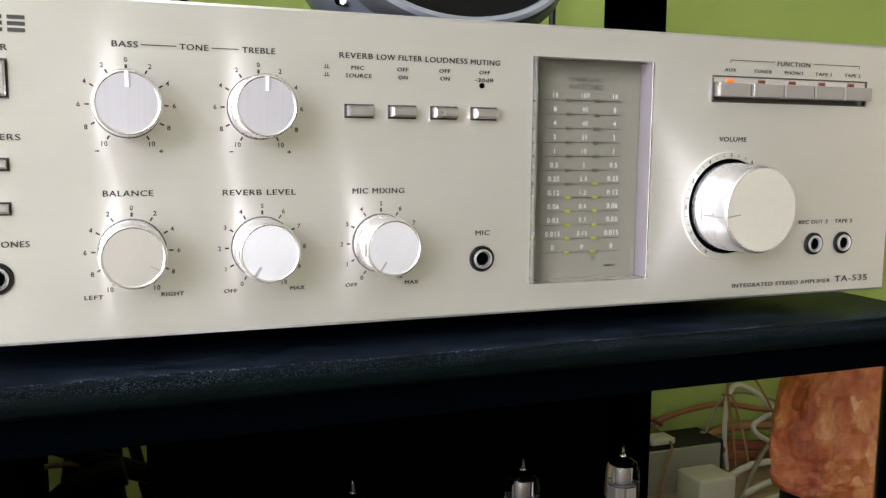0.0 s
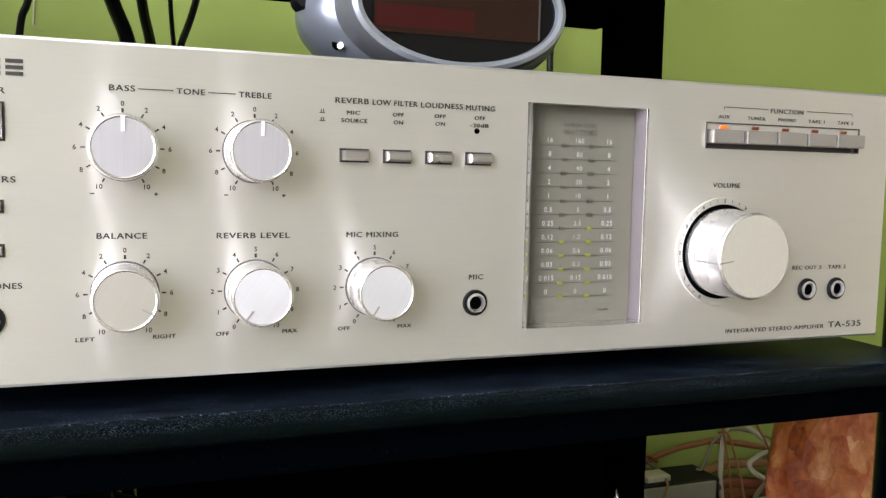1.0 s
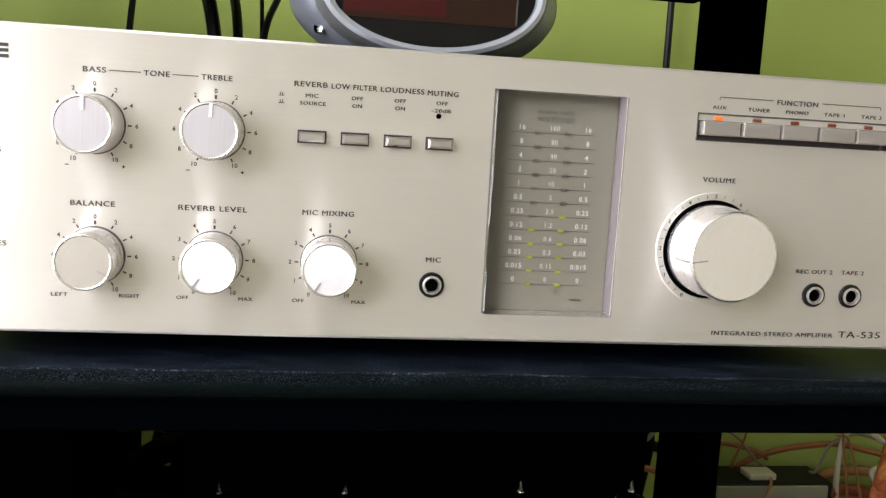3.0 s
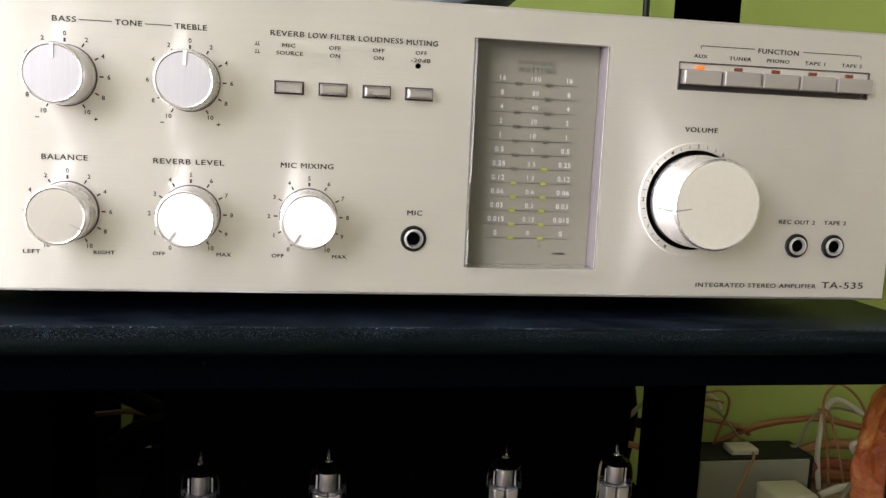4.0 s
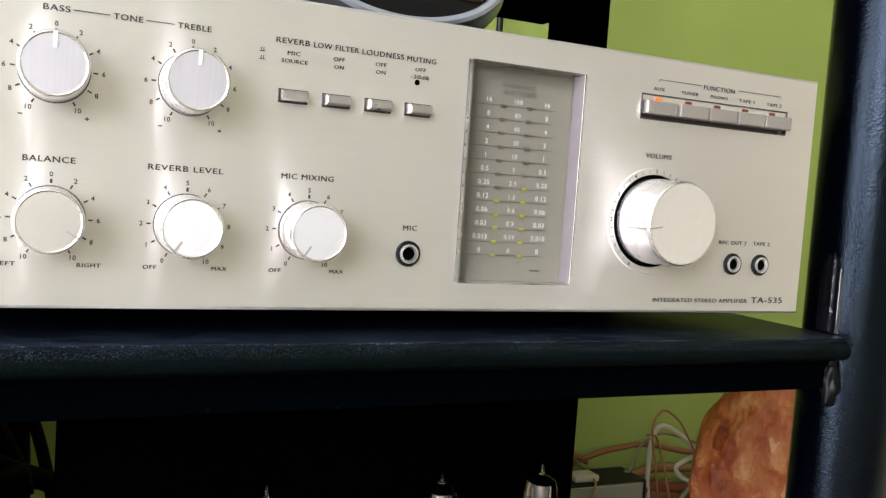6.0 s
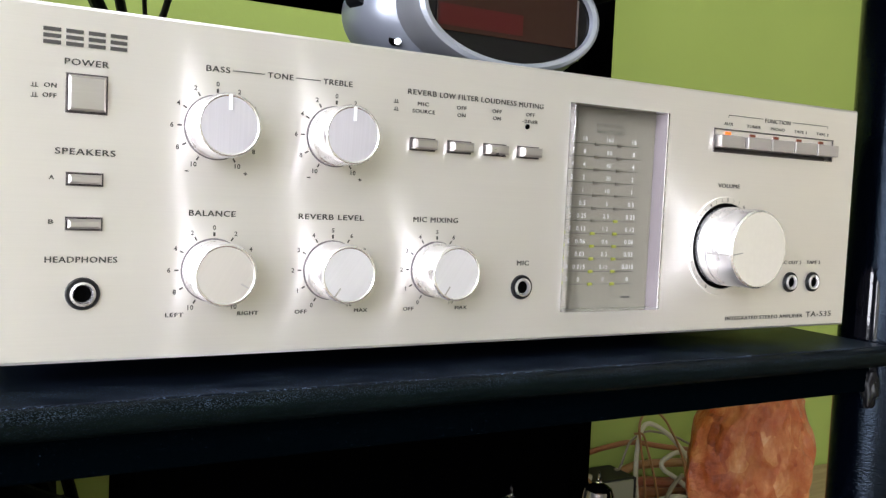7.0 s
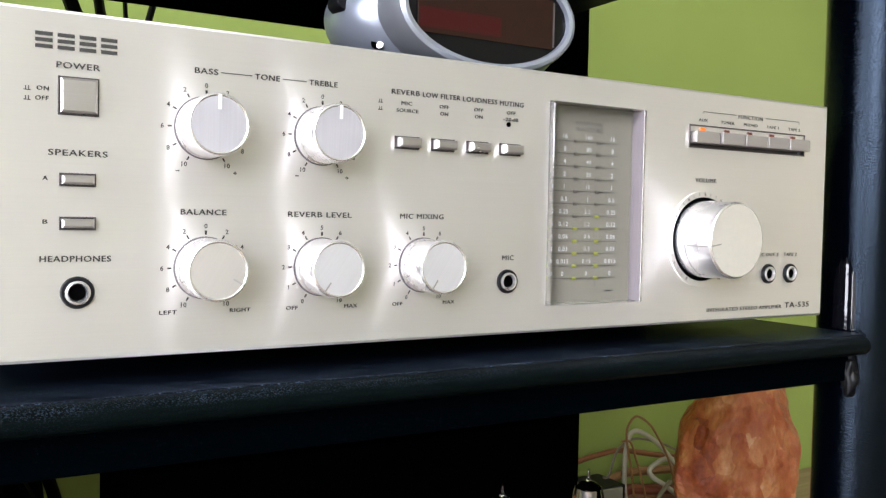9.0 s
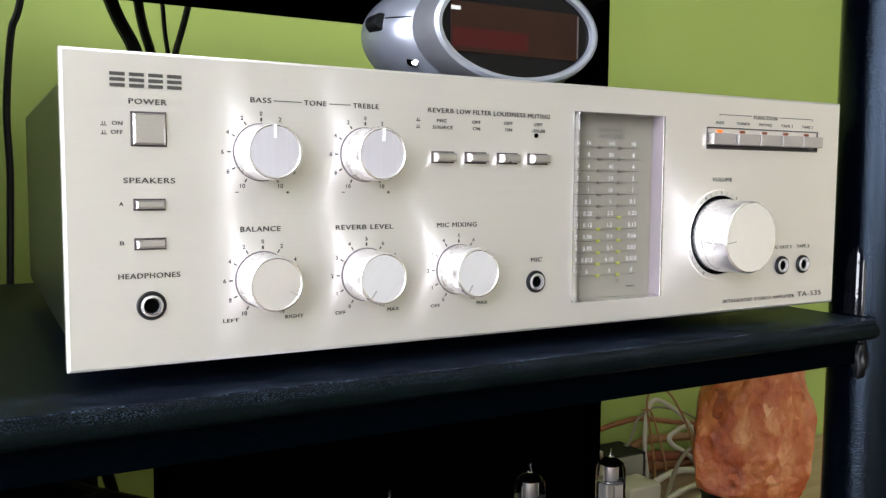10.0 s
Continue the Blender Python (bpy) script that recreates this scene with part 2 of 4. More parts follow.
# ---- mesh helpers ----
def part(name, bm, material, parent=None, label="", smooth=False):
    me = bpy.data.meshes.new(name)
    bmesh.ops.recalc_face_normals(bm, faces=bm.faces[:])
    bm.to_mesh(me)
    bm.free()
    me.materials.append(material)
    if smooth:
        for poly in me.polygons:
            poly.use_smooth = True
        me.set_sharp_from_angle(angle=radians(35))
    ob = new(name, me)
    if parent is not None:
        ob.parent = parent
        ob.matrix_parent_inverse = parent.matrix_world.inverted()
    if label:
        ob["label"] = label
    return ob


def thing(name, at, label, category, group="", kind=""):
    ob = new(name)
    ob.location = at
    ob.matrix_world = Matrix.Translation(at)
    ob.empty_display_size = 0.02
    return tagged(ob, label, category, group, kind)


def box(x0, x1, y0, y1, z0, z1, bevel=0.0, segs=2, bm=None):
    bm = bm or bmesh.new()
    m = Matrix.LocRotScale(((x0 + x1) / 2, (y0 + y1) / 2, (z0 + z1) / 2), None, (x1 - x0, y1 - y0, z1 - z0))
    made = bmesh.ops.create_cube(bm, size=1, matrix=m)
    if bevel:
        edges = {e for v in made["verts"] for e in v.link_edges}
        bmesh.ops.bevel(bm, geom=list(edges), offset=bevel, segments=segs, profile=0.5, affect="EDGES")
    return bm


def lathe(profile, cx, cy, cz, segs=48, axis="y", bm=None):
    """Turns (radius, along) pairs about an axis through a point."""
    bm = bm or bmesh.new()
    rings = []
    for r, d in profile:
        ring = []
        for k in range(segs if r > 1e-6 else 1):
            a = 2 * math.pi * k / segs
            u, v = r * math.cos(a), r * math.sin(a)
            ring.append(bm.verts.new((cx + u, cy + d, cz + v) if axis == "y" else (cx + u, cy + v, cz + d)))
        rings.append(ring)
    for a, b in zip(rings, rings[1:]):
        for k in range(segs):
            q = [a[k % len(a)], a[(k + 1) % len(a)], b[(k + 1) % len(b)], b[k % len(b)]]
            q = list(dict.fromkeys(q))
            if len(q) > 2:
                bm.faces.new(q)
    return bm


def tube(points, r, segs=10, steps=8, bm=None):
    """A round cable through the points."""
    bm = bm or bmesh.new()
    pts = [Vector(p) for p in points]
    ext = [2 * pts[0] - pts[1], *pts, 2 * pts[-1] - pts[-2]]
    line = []
    for i in range(1, len(ext) - 2):
        a, b, c, d = ext[i - 1:i + 3]
        for k in range(steps):
            t = k / steps
            line.append(0.5 * (2 * b + (c - a) * t + (2 * a - 5 * b + 4 * c - d) * t * t + (3 * b - a - 3 * c + d) * t ** 3))
    line.append(pts[-1])
    rings, up = [], Vector((0.3, 0.2, 0.93))
    for i, p in enumerate(line):
        d = (line[min(i + 1, len(line) - 1)] - line[max(i - 1, 0)]).normalized()
        u = (up - d * up.dot(d)).normalized()
        up, w = u, d.cross(u)
        rings.append([bm.verts.new(p + r * (u * math.cos(2 * math.pi * k / segs) + w * math.sin(2 * math.pi * k / segs))) for k in range(segs)])
    for a, b in zip(rings, rings[1:]):
        for k in range(segs):
            bm.faces.new((a[k], a[(k + 1) % segs], b[(k + 1) % segs], b[k]))
    bm.faces.new(rings[0]), bm.faces.new(rings[-1])
    return bm


def plate(x0, x1, z0, z1, y0, y1, holes, c=0.0017):
    """An upright plate with its front at y0, chamfered round, with square openings through it."""
    bm = bmesh.new()
    xs = sorted({x0 + c, x1 - c, *(h[0] for h in holes), *(h[1] for h in holes)})
    zs = sorted({z0 + c, z1 - c, *(h[2] for h in holes), *(h[3] for h in holes)})
    inside = lambda x, z: any(h[0] < x < h[1] and h[2] < z < h[3] for h in holes)
    quad = lambda *co: bm.faces.new([bm.verts.new(p) for p in co])
    for a, b in zip(xs, xs[1:]):
        for p, q in zip(zs, zs[1:]):
            if not inside((a + b) / 2, (p + q) / 2):
                quad((a, y0, p), (b, y0, p), (b, y0, q), (a, y0, q))
                quad((a, y1, p), (a, y1, q), (b, y1, q), (b, y1, p))
    for a, b, p, q in holes:
        for (s, t), (u, v) in zip(((a, p), (b, p), (b, q), (a, q)), ((b, p), (b, q), (a, q), (a, p))):
            quad((s, y0, t), (s, y1, t), (u, y1, v), (u, y0, v))
    inner = [(x0 + c, z0 + c), (x1 - c, z0 + c), (x1 - c, z1 - c), (x0 + c, z1 - c)]
    outer = [(x0, z0), (x1, z0), (x1, z1), (x0, z1)]
    for i in range(4):
        (a, p), (b, q), (s, t), (u, v) = inner[i], inner[(i + 1) % 4], outer[(i + 1) % 4], outer[i]
        quad((a, y0, p), (u, y0 + c, v), (s, y0 + c, t), (b, y0, q))
        quad((u, y0 + c, v), (u, y1, v), (s, y1, t), (s, y0 + c, t))
        quad((u, y1, v), (a, y1, p), (b, y1, q), (s, y1, t))
    bmesh.ops.remove_doubles(bm, verts=bm.verts[:], dist=1e-6)
    return bm


GLYPHS = {}


def outline(text, bold):
    if (text, bold) not in GLYPHS:
        cu = bpy.data.curves.new("lettering", "FONT")
        cu.body, cu.offset, cu.resolution_u, cu.space_character = text, bold, 3, 1.12
        ob = new("lettering", cu)
        dg = bpy.context.evaluated_depsgraph_get()
        me = ob.evaluated_get(dg).to_mesh()
        GLYPHS[text, bold] = ([v.co.to_2d() for v in me.vertices], [tuple(p.vertices) for p in me.polygons])
        ob.evaluated_get(dg).to_mesh_clear()
        bpy.data.objects.remove(ob)
        bpy.data.curves.remove(cu)
    return GLYPHS[text, bold]


def print_text(bm, text, x, z, height, y, width=None, bold=0.0):
    """Flat upright lettering centred on (x, z), its letters that high and, if given, the word that wide."""
    vs, fs = outline(text, bold)
    if not vs:
        return bm
    x0, x1 = min(v.x for v in vs), max(v.x for v in vs)
    z0, z1 = min(v.y for v in vs), max(v.y for v in vs)
    sz = height / 0.70
    sx = width / (x1 - x0) if width else sz * 1.0
    mid = 0.35 if z1 > 0.5 else (z0 + z1) / 2
    made = [bm.verts.new((x + (v.x - (x0 + x1) / 2) * sx, y, z + (v.y - mid) * sz)) for v in vs]
    for f in fs:
        try:
            bm.faces.new([made[i] for i in f])
        except ValueError:
            pass
    return bm


def flat(bm, x0, x1, z0, z1, y):
    bm.faces.new([bm.verts.new(p) for p in ((x0, y, z0), (x1, y, z0), (x1, y, z1), (x0, y, z1))])
    return bm


def stroke(bm, x, z, angle, r0, r1, half, y):
    """A tick on a dial; the angle turns clockwise from the top."""
    s, c = math.sin(radians(angle)), math.cos(radians(angle))
    bm.faces.new([bm.verts.new((x + r * s + k * c, y, z + r * c - k * s)) for r, k in ((r0, -half), (r0, half), (r1, half), (r1, -half))])
    return bm


# ---- the room ----
def room():
    x0, x1, y0, y1, z0, z1 = ROOM
    t = 0.12
    a, b, p, q = WIN
    tagged(part("floor", box(x0 - t, x1 + t, y0 - t, y1 + t, z0 - t, z0), FLOOR), "brown wooden floor of the room", "floor", kind="structure")
    tagged(part("ceiling", box(x0 - t, x1 + t, y0 - t, y1 + t, z1, z1 + t), CEIL), "plain white painted ceiling", "ceiling", kind="structure")
    tagged(part("wall_north", box(x0, x1, y1, y1 + t, z0, z1), GREEN), "lime green painted wall behind the rack", "wall", kind="structure")
    tagged(part("wall_east", box(x1, x1 + t, y0, y1 + t, z0, z1), PALE_YELLOW), "pale yellow painted side wall", "wall", kind="structure")
    c, d, u, v = SIDE_WIN
    bm = box(x0 - t, x0, y0, c, z0, z1)
    box(x0 - t, x0, d, y1 + t, z0, z1, bm=bm), box(x0 - t, x0, c, d, z0, u, bm=bm), box(x0 - t, x0, c, d, v, z1, bm=bm)
    tagged(part("wall_west", bm, DIM), "cream painted side wall with a window opening", "wall", kind="structure")
    bm = box(x0, a, y0 - t, y0, z0, z1)
    box(b, x1, y0 - t, y0, z0, z1, bm=bm), box(a, b, y0 - t, y0, z0, p, bm=bm), box(a, b, y0 - t, y0, q, z1, bm=bm)
    tagged(part("wall_south", bm, DIM), "cream wall with the window opening", "wall", kind="structure")


room()

# ---- the rack ----
SHELF = 1.003
POST_R = 0.0265
RX0, RX1, RY0, RY1 = -0.21, 0.487, 0.011, 0.336


def shelf_level(rack, top, deep=0.076, rail_low=0.04):
    nose, r = -0.0118, 0.0055
    part("shelf_board", box(RX0 + 0.02, RX1 - 0.030, nose, RY1 + deep, top - 0.0112, top, 0.0008), BOARD, rack, "black shelf board greyed with dust, shade painted in behind the front")
    bm = bmesh.new()
    prof = [(nose - 0.0004 + (r + 0.0008) * math.cos(math.pi * (0.5 + k / 12)), top - r - 0.0004 + r * math.sin(math.pi * (0.5 + k / 12))) for k in range(13)]
    ends = [[bm.verts.new((x, y, z)) for y, z in prof] for x in (RX0 + 0.024, RX1 - 0.036)]
    # the trim ends in a rounded cap
    cap = [bm.verts.new((RX1 - 0.0330, nose - 0.0004 + (y - nose + 0.0004) * 0.55, top - r - 0.0004 + (z - top + r + 0.0004) * 0.72)) for y, z in prof]
    for u, v in ((ends[0], ends[1]), (ends[1], cap)):
        for k in range(len(prof)):
            bm.faces.new((u[k], u[(k + 1) % len(prof)], v[(k + 1) % len(prof)], v[k]))
    bm.faces.new(ends[0]), bm.faces.new(cap)
    part("edge_trim", bm, TUBE_EDGE, rack, "rounded black front edge trim", True)
    part("front_rail", box(RX0 + 0.02, RX1 - 0.02, 0.000, 0.012, top - 0.0295, top - 0.0114, 0.001), RAIL, rack)
    part("back_rail", box(RX0 + 0.02, RX1 - 0.02, RY1 - 0.006, RY1 + 0.016, top - rail_low, top - 0.0114, 0.001), RAIL, rack)


def build_rack():
    rack = thing("shelf_rack", (0.215, 0.16, 0), "black powder-coated steel rack with round posts", "rack")
    for x in (RX0, RX1):
        for y in (RY0, RY1):
            dx = 0.0075 if x == RX1 and y == RY1 else -0.001 if x == RX1 else 0
            # rear posts take the matt black, a darker copy for the shade back there
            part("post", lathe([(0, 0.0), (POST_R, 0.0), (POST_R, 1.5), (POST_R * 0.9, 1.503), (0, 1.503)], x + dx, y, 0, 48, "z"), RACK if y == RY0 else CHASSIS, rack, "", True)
    for top in (0.25, 0.78, SHELF):
        shelf_level(rack, top)
    shelf_level(rack, 1.255, 0.020, 0.0345)
    # unseen panels, added to keep window light off the wall behind
    part("shade_panel", box(RX0 - 0.036, RX0 - 0.028, RY0, 0.56, 1.003, 1.27, 0.001), RAIL, rack, "unseen black panel that shades the wall behind")
    part("shade_panel", box(RX0 - 0.036, RX0 - 0.028, RY0, 0.624, 0.22, 1.002, 0.001), RAIL, rack, "unseen black panel that shades the wall behind")
    # weld bead and scraped paint where the shelf meets the post
    bead = bmesh.new()
    bmesh.ops.create_icosphere(bead, subdivisions=4, radius=1)
    for v in bead.verts:
        lump = 1 + 0.35 * noise.noise(v.co * 2.2 + Vector((4, 2, 9)))
        v.co = (RX1 - 0.0275 + 0.0052 * lump * v.co.x, 0.0005 + 0.0048 * lump * v.co.y, SHELF - 0.0265 + 0.0135 * lump * v.co.z)
    part("weld", bead, BLACK, rack, "lumpy black weld bead", True)
    scrape = bmesh.new()
    cols = []
    for k in range(13):
        a = radians(176 + 2.4 * k)
        lo = 1.0035 + 0.0012 * math.sin(k * 2.1)
        hi = 1.030 + 0.016 * math.sin(math.pi * k / 12) ** 0.5 + 0.0024 * math.sin(k * 3.7)
        r = POST_R + 0.0004 - 0.0003 * math.sin(k * 1.7)
        cols.append([scrape.verts.new((RX1 - 0.001 + r * math.cos(a), RY0 + r * math.sin(a), lo + (hi - lo) * j / 10)) for j in range(11)])
    for c0, c1 in zip(cols, cols[1:]):
        for j in range(10):
            scrape.faces.new((c0[j], c1[j], c1[j + 1], c0[j + 1]))
    part("scraped_patch", scrape, GLOSS_BLACK, rack, "scraped glossy patch in the paint", True)


build_rack()

# ---- the amplifier ----
PW, PZ0, PZ1 = 0.4305, 1.0143, 1.1346
METER = (0.2310, 0.2880, 1.0265, 1.1215)
SLOT = (0.3205, 0.4098, 1.1055, 1.1166)
POWER = (0.0230, 0.0362, 1.0990, 1.1122)
TOGGLES = [(0.1512, 0.1628), (0.1685, 0.1800), (0.1860, 0.1974), (0.2032, 0.2147)]
TZ = (1.0948, 1.1001)
SPEAKER_Z = [(1.0747, 1.0793), (1.0597, 1.0643)]
amp = thing("stereo_amplifier", (0.215, 0.15, SHELF), "champagne silver stereo amplifier with brushed front panel on the shelf", "amplifier")


def square_button(parent, x0, x1, z0, z1, out, name="push_button", material=None):
    """A bevelled key standing out of a dark frame."""
    part("button_well", box(x0 + 0.0001, x1 - 0.0001, 0.0035, 0.0045, z0 + 0.0001, z1 - 0.0001), HOLE, parent)
    g, c = 0.0007, 0.0008
    a, b, p, q = x0 + g, x1 - g, z0 + g, z1 - g
    bm = bmesh.new()
    loops = []
    for inset, y in ((0, 0.004), (0, -out + c), (c, -out)):
        loops.append([bm.verts.new(co) for co in ((a + inset, y, p + inset), (b - inset, y, p + inset), (b - inset, y, q - inset), (a + inset, y, q - inset))])
    for r, s in zip(loops, loops[1:]):
        for k in range(4):
            bm.faces.new((r[k], r[(k + 1) % 4], s[(k + 1) % 4], s[k]))
    bm.faces.new(loops[-1])
    key = part(name, bm, material or BUTTON, parent, "bevelled silver key")
    fr = bmesh.new()
    for r in ((x0, x1, z0, z0 + 0.0004), (x0, x1, z1 - 0.0004, z1), (x0, x0 + 0.0004, z0 + 0.0004, z1 - 0.0004), (x1 - 0.0004, x1, z0 + 0.0004, z1 - 0.0004)):
        box(r[0], r[1], -0.0004, 0.003, r[2], r[3], bm=fr)
    part("button_frame", fr, DARK_FRAME, parent)
    return key


def jack(parent, x, z, r):
    j = part("jack_socket", lathe([(r, 0.0005), (r, -0.0008), (r * 0.93, -0.0014), (r * 0.72, -0.0014)], x, 0, z, 40), BLACK, parent, "", True)
    part("ring", lathe([(r * 0.76, -0.0012), (r * 0.74, -0.0021), (r * 0.60, -0.0023), (r * 0.50, -0.0012), (r * 0.47, 0.004)], x, 0, z, 40), KNOB_SIDE, j, "chrome ring", True)
    # the panel is solid here: a flat black disc paints the bore's darkness
    part("bore", lathe([(r * 0.5, -0.0009), (0, -0.0009)], x, 0, z, 32), HOLE, j)


def small_knob(parent, x, z, angle, white):
    y = -0.0185
    prof = [(0.0111, -0.0004), (0.0113, -0.0012), (0.0112, -0.0022), (0.0103, -0.0026), (0.0103, -0.0036), (0.0110, -0.0042), (0.0111, -0.005), (0.0112, y + 0.0012), (0.0109, y + 0.0005)]
    k = part("knob", lathe(prof, x, 0, z, 64), KNOB_SIDE, parent, "", True)
    # flat dark disc paints the thin shadow gap round the knob's foot
    part("gap", lathe([(0.0117, -0.0002), (0, -0.0002)], x, 0, z, 64), shader("mauve_gap_shade", (0.16, 0.14, 0.145), 0.5)[0], k)
    rim = part("rim", lathe([(0.0109, y + 0.0006), (0.0107, y + 0.0001), (0.0103, y - 0.0001), (0.0100, y), (0.0097, y + 0.0003)], x, 0, z, 64), CHROME, k, "polished rim", True)
    face = part("face", lathe([(0.0098, 0.0002), (0, 0.00015)], 0, 0, 0, 64), SHADED_SATIN_FACE if white else SHADED_CHAMPAGNE_FACE if angle == 120 else KNOB_FACE, k, "brushed end face")
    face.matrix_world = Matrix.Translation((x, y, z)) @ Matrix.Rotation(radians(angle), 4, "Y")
    bm = bmesh.new()
    if white:
        stroke(bm, x, z, angle, 0.0052, 0.0104, 0.00062, y - 0.0003)
        part("pointer", bm, WHITE_LINE, k, "white pointer line")
    else:
        stroke(bm, x, z, angle, 0.0060, 0.0104, 0.00032, y - 0.0003)
        part("pointer", bm, GROOVE, k, "engraved pointer line")


def dial(parent, x, z, names):
    for i, word in enumerate(names):
        a = -150 + 30 * i
        part("tick_mark", stroke(bmesh.new(), x, z, a, 0.0124, 0.0139, 0.00028 if a else 0.0004, -0.0003), INK, parent)
        s, c = math.sin(radians(a)), math.cos(radians(a))
        part("number", print_text(bmesh.new(), word, x + 0.0158 * s, z + 0.0156 * c, 0.00165, -0.0003, bold=0.02), INK, parent)


def volume_knob(parent, x, z):
    ring = part("volume_ring", lathe([(0.0251, 0.0), (0.0249, -0.0009), (0.0220, -0.0009), (0.0217, 0.0005)], x, 0, z, 96), PANEL, parent, "scale ring of the volume knob", True)
    # flat black disc paints the dark gap between ring and knob
    part("gap", lathe([(0.0218, -0.0003), (0, -0.0003)], x, 0, z, 64), HOLE, ring)
    for i in range(31):
        a = -150 + 10 * i
        if i % 3:
            part("tick_mark", stroke(bmesh.new(), x, z, a, 0.0228, 0.0241, 0.00012, -0.0012), INK, ring)
        else:
            part("number", print_text(bmesh.new(), str(i // 3), x + 0.0235 * math.sin(radians(a)), z + 0.0235 * math.cos(radians(a)), 0.0016, -0.0012, bold=0.02), INK, ring)
    y = -0.0232
    k = part("volume_knob", lathe([(0.0199, -0.0004), (0.0200, -0.0062), (0.0197, -0.0068), (0.0195, -0.0074), (0.0194, y + 0.0016), (0.0191, y + 0.0009)], x, 0, z, 96), KNOB_SIDE, parent, "large satin aluminium volume knob", True)
    part("rim", lathe([(0.0191, y + 0.0009), (0.0184, y), (0.0180, y)], x, 0, z, 96), CHROME, k, "polished rim", True)
    face = part("face", lathe([(0.0180, 0), (0, -0.00003)], 0, 0, 0, 96), VOLUME_FACE, k, "matt champagne end face")
    face.matrix_world = Matrix.Translation((x, y, z))
    bm = stroke(bmesh.new(), x, z, -99, 0.0118, 0.0190, 0.00028, y - 0.0003)
    s, c = math.sin(radians(-99)), math.cos(radians(-99))
    bm.faces.new([bm.verts.new((x + 0.0198 * s + d * c, yy, z + 0.0198 * c - d * s)) for yy, d in ((y + 0.001, -0.0003), (y + 0.001, 0.0003), (-0.008, 0.0003), (-0.008, -0.0003))])
    part("pointer", bm, GROOVE, k, "engraved pointer line")


def labels(parent):
    """Printed lettering: word, left, right, middle height, letter height."""
    big, small = 0.0024, 0.0017
    rows = [
        ("POWER", 0.0226, 0.0364, 1.1159, big), ("SPEAKERS", 0.0201, 0.0390, 1.0862, big), ("HEADPHONES", 0.0175, 0.0403, 1.0498, big),
        ("ON", 0.0165, 0.0202, 1.1075, small), ("OFF", 0.0161, 0.0202, 1.1042, small), ("A", 0.0184, 0.0199, 1.0773, small), ("B", 0.0184, 0.0199, 1.0625, small),
        ("BASS", 0.0690, 0.0775, 1.1187, big), ("TONE", 0.0915, 0.1013, 1.1186, big), ("TREBLE", 0.1133, 0.1252, 1.1185, big),
        ("BALANCE", 0.0643, 0.0810, 1.0668, big), ("REVERB LEVEL", 0.1053, 0.1322, 1.0667, big), ("MIC MIXING", 0.1543, 0.1752, 1.0668, big),
        ("LEFT", 0.0569, 0.0631, 1.0300, small), ("RIGHT", 0.0828, 0.0906, 1.0300, small),
        ("OFF", 0.1050, 0.1097, 1.0300, small), ("MAX", 0.1296, 0.1352, 1.0300, small), ("OFF", 0.1513, 0.1560, 1.0300, small), ("MAX", 0.1757, 0.1814, 1.0300, small),
        ("REVERB", 0.1494, 0.1625, 1.1183, big), ("LOW FILTER", 0.1641, 0.1824, 1.1182, big), ("LOUDNESS", 0.1839, 0.2016, 1.1181, big), ("MUTING", 0.2031, 0.2158, 1.1179, big),
        ("MIC", 0.1540, 0.1590, 1.1138, small), ("SOURCE", 0.1518, 0.1620, 1.1108, small), ("OFF", 0.1723, 0.1768, 1.1138, small), ("ON", 0.1727, 0.1765, 1.1108, small),
        ("OFF", 0.1897, 0.1943, 1.1139, small), ("ON", 0.1901, 0.1940, 1.1109, small), ("OFF", 0.2069, 0.2115, 1.1139, small), ("-20dB", 0.2051, 0.2131, 1.1109, small),
        ("MIC", 0.2061, 0.2123, 1.0490, big), ("VOLUME", 0.3253, 0.3404, 1.0885, big), ("FUNCTION", 0.3559, 0.3749, 1.1234, big),
        ("AUX", 0.3265, 0.3328, 1.1196, small), ("TUNER", 0.3427, 0.3529, 1.1195, small), ("PHONO", 0.3604, 0.3709, 1.1195, small), ("TAPE 1", 0.3783, 0.3880, 1.1195, small), ("TAPE 2", 0.3961, 0.4059, 1.1195, small),
        ("REC OUT 2", 0.3737, 0.3913, 1.0496, 0.0021), ("TAPE 2", 0.3957, 0.4067, 1.0497, 0.0021),
        ("INTEGRATED STEREO AMPLIFIER", 0.3364, 0.3950, 1.0205, 0.0022), ("TA-535", 0.3979, 0.4187, 1.0211, 0.0034),
    ]
    for word, a, b, z, h in rows:
        bm = print_text(bmesh.new(), word, (a + b) / 2 - 0.00008, z, h * 0.86, -0.0003, b - a)
        part("lettering", print_text(bm, word, (a + b) / 2 + 0.00008, z + 0.00006, h * 0.86, -0.00037, b - a), INK, parent)
    def line(x0, x1, z0, z1, y=-0.0003):
        part("printed_line", flat(bmesh.new(), x0, x1, z0, z1, y), INK, parent)

    for a, b, z in ((0.0785, 0.0904, 1.1187), (0.1024, 0.1122, 1.1186), (0.3295, 0.3543, 1.1240), (0.3770, 0.4050, 1.1240)):
        line(a, b, z - 0.00016, z + 0.00016)
    for x in (0.3295, 0.4050):
        line(x - 0.00015, x + 0.00015, 1.1227, 1.1238)
    for x in (0.0735, 0.1192):
        line(x - 0.0112, x - 0.0098, 1.0815, 1.0819)
        cross = flat(bmesh.new(), x + 0.0100, x + 0.0114, 1.0815, 1.0819, -0.0003)
        part("plus_sign", flat(cross, x + 0.0105, x + 0.0109, 1.0811, 1.0823, -0.00036), INK, parent)
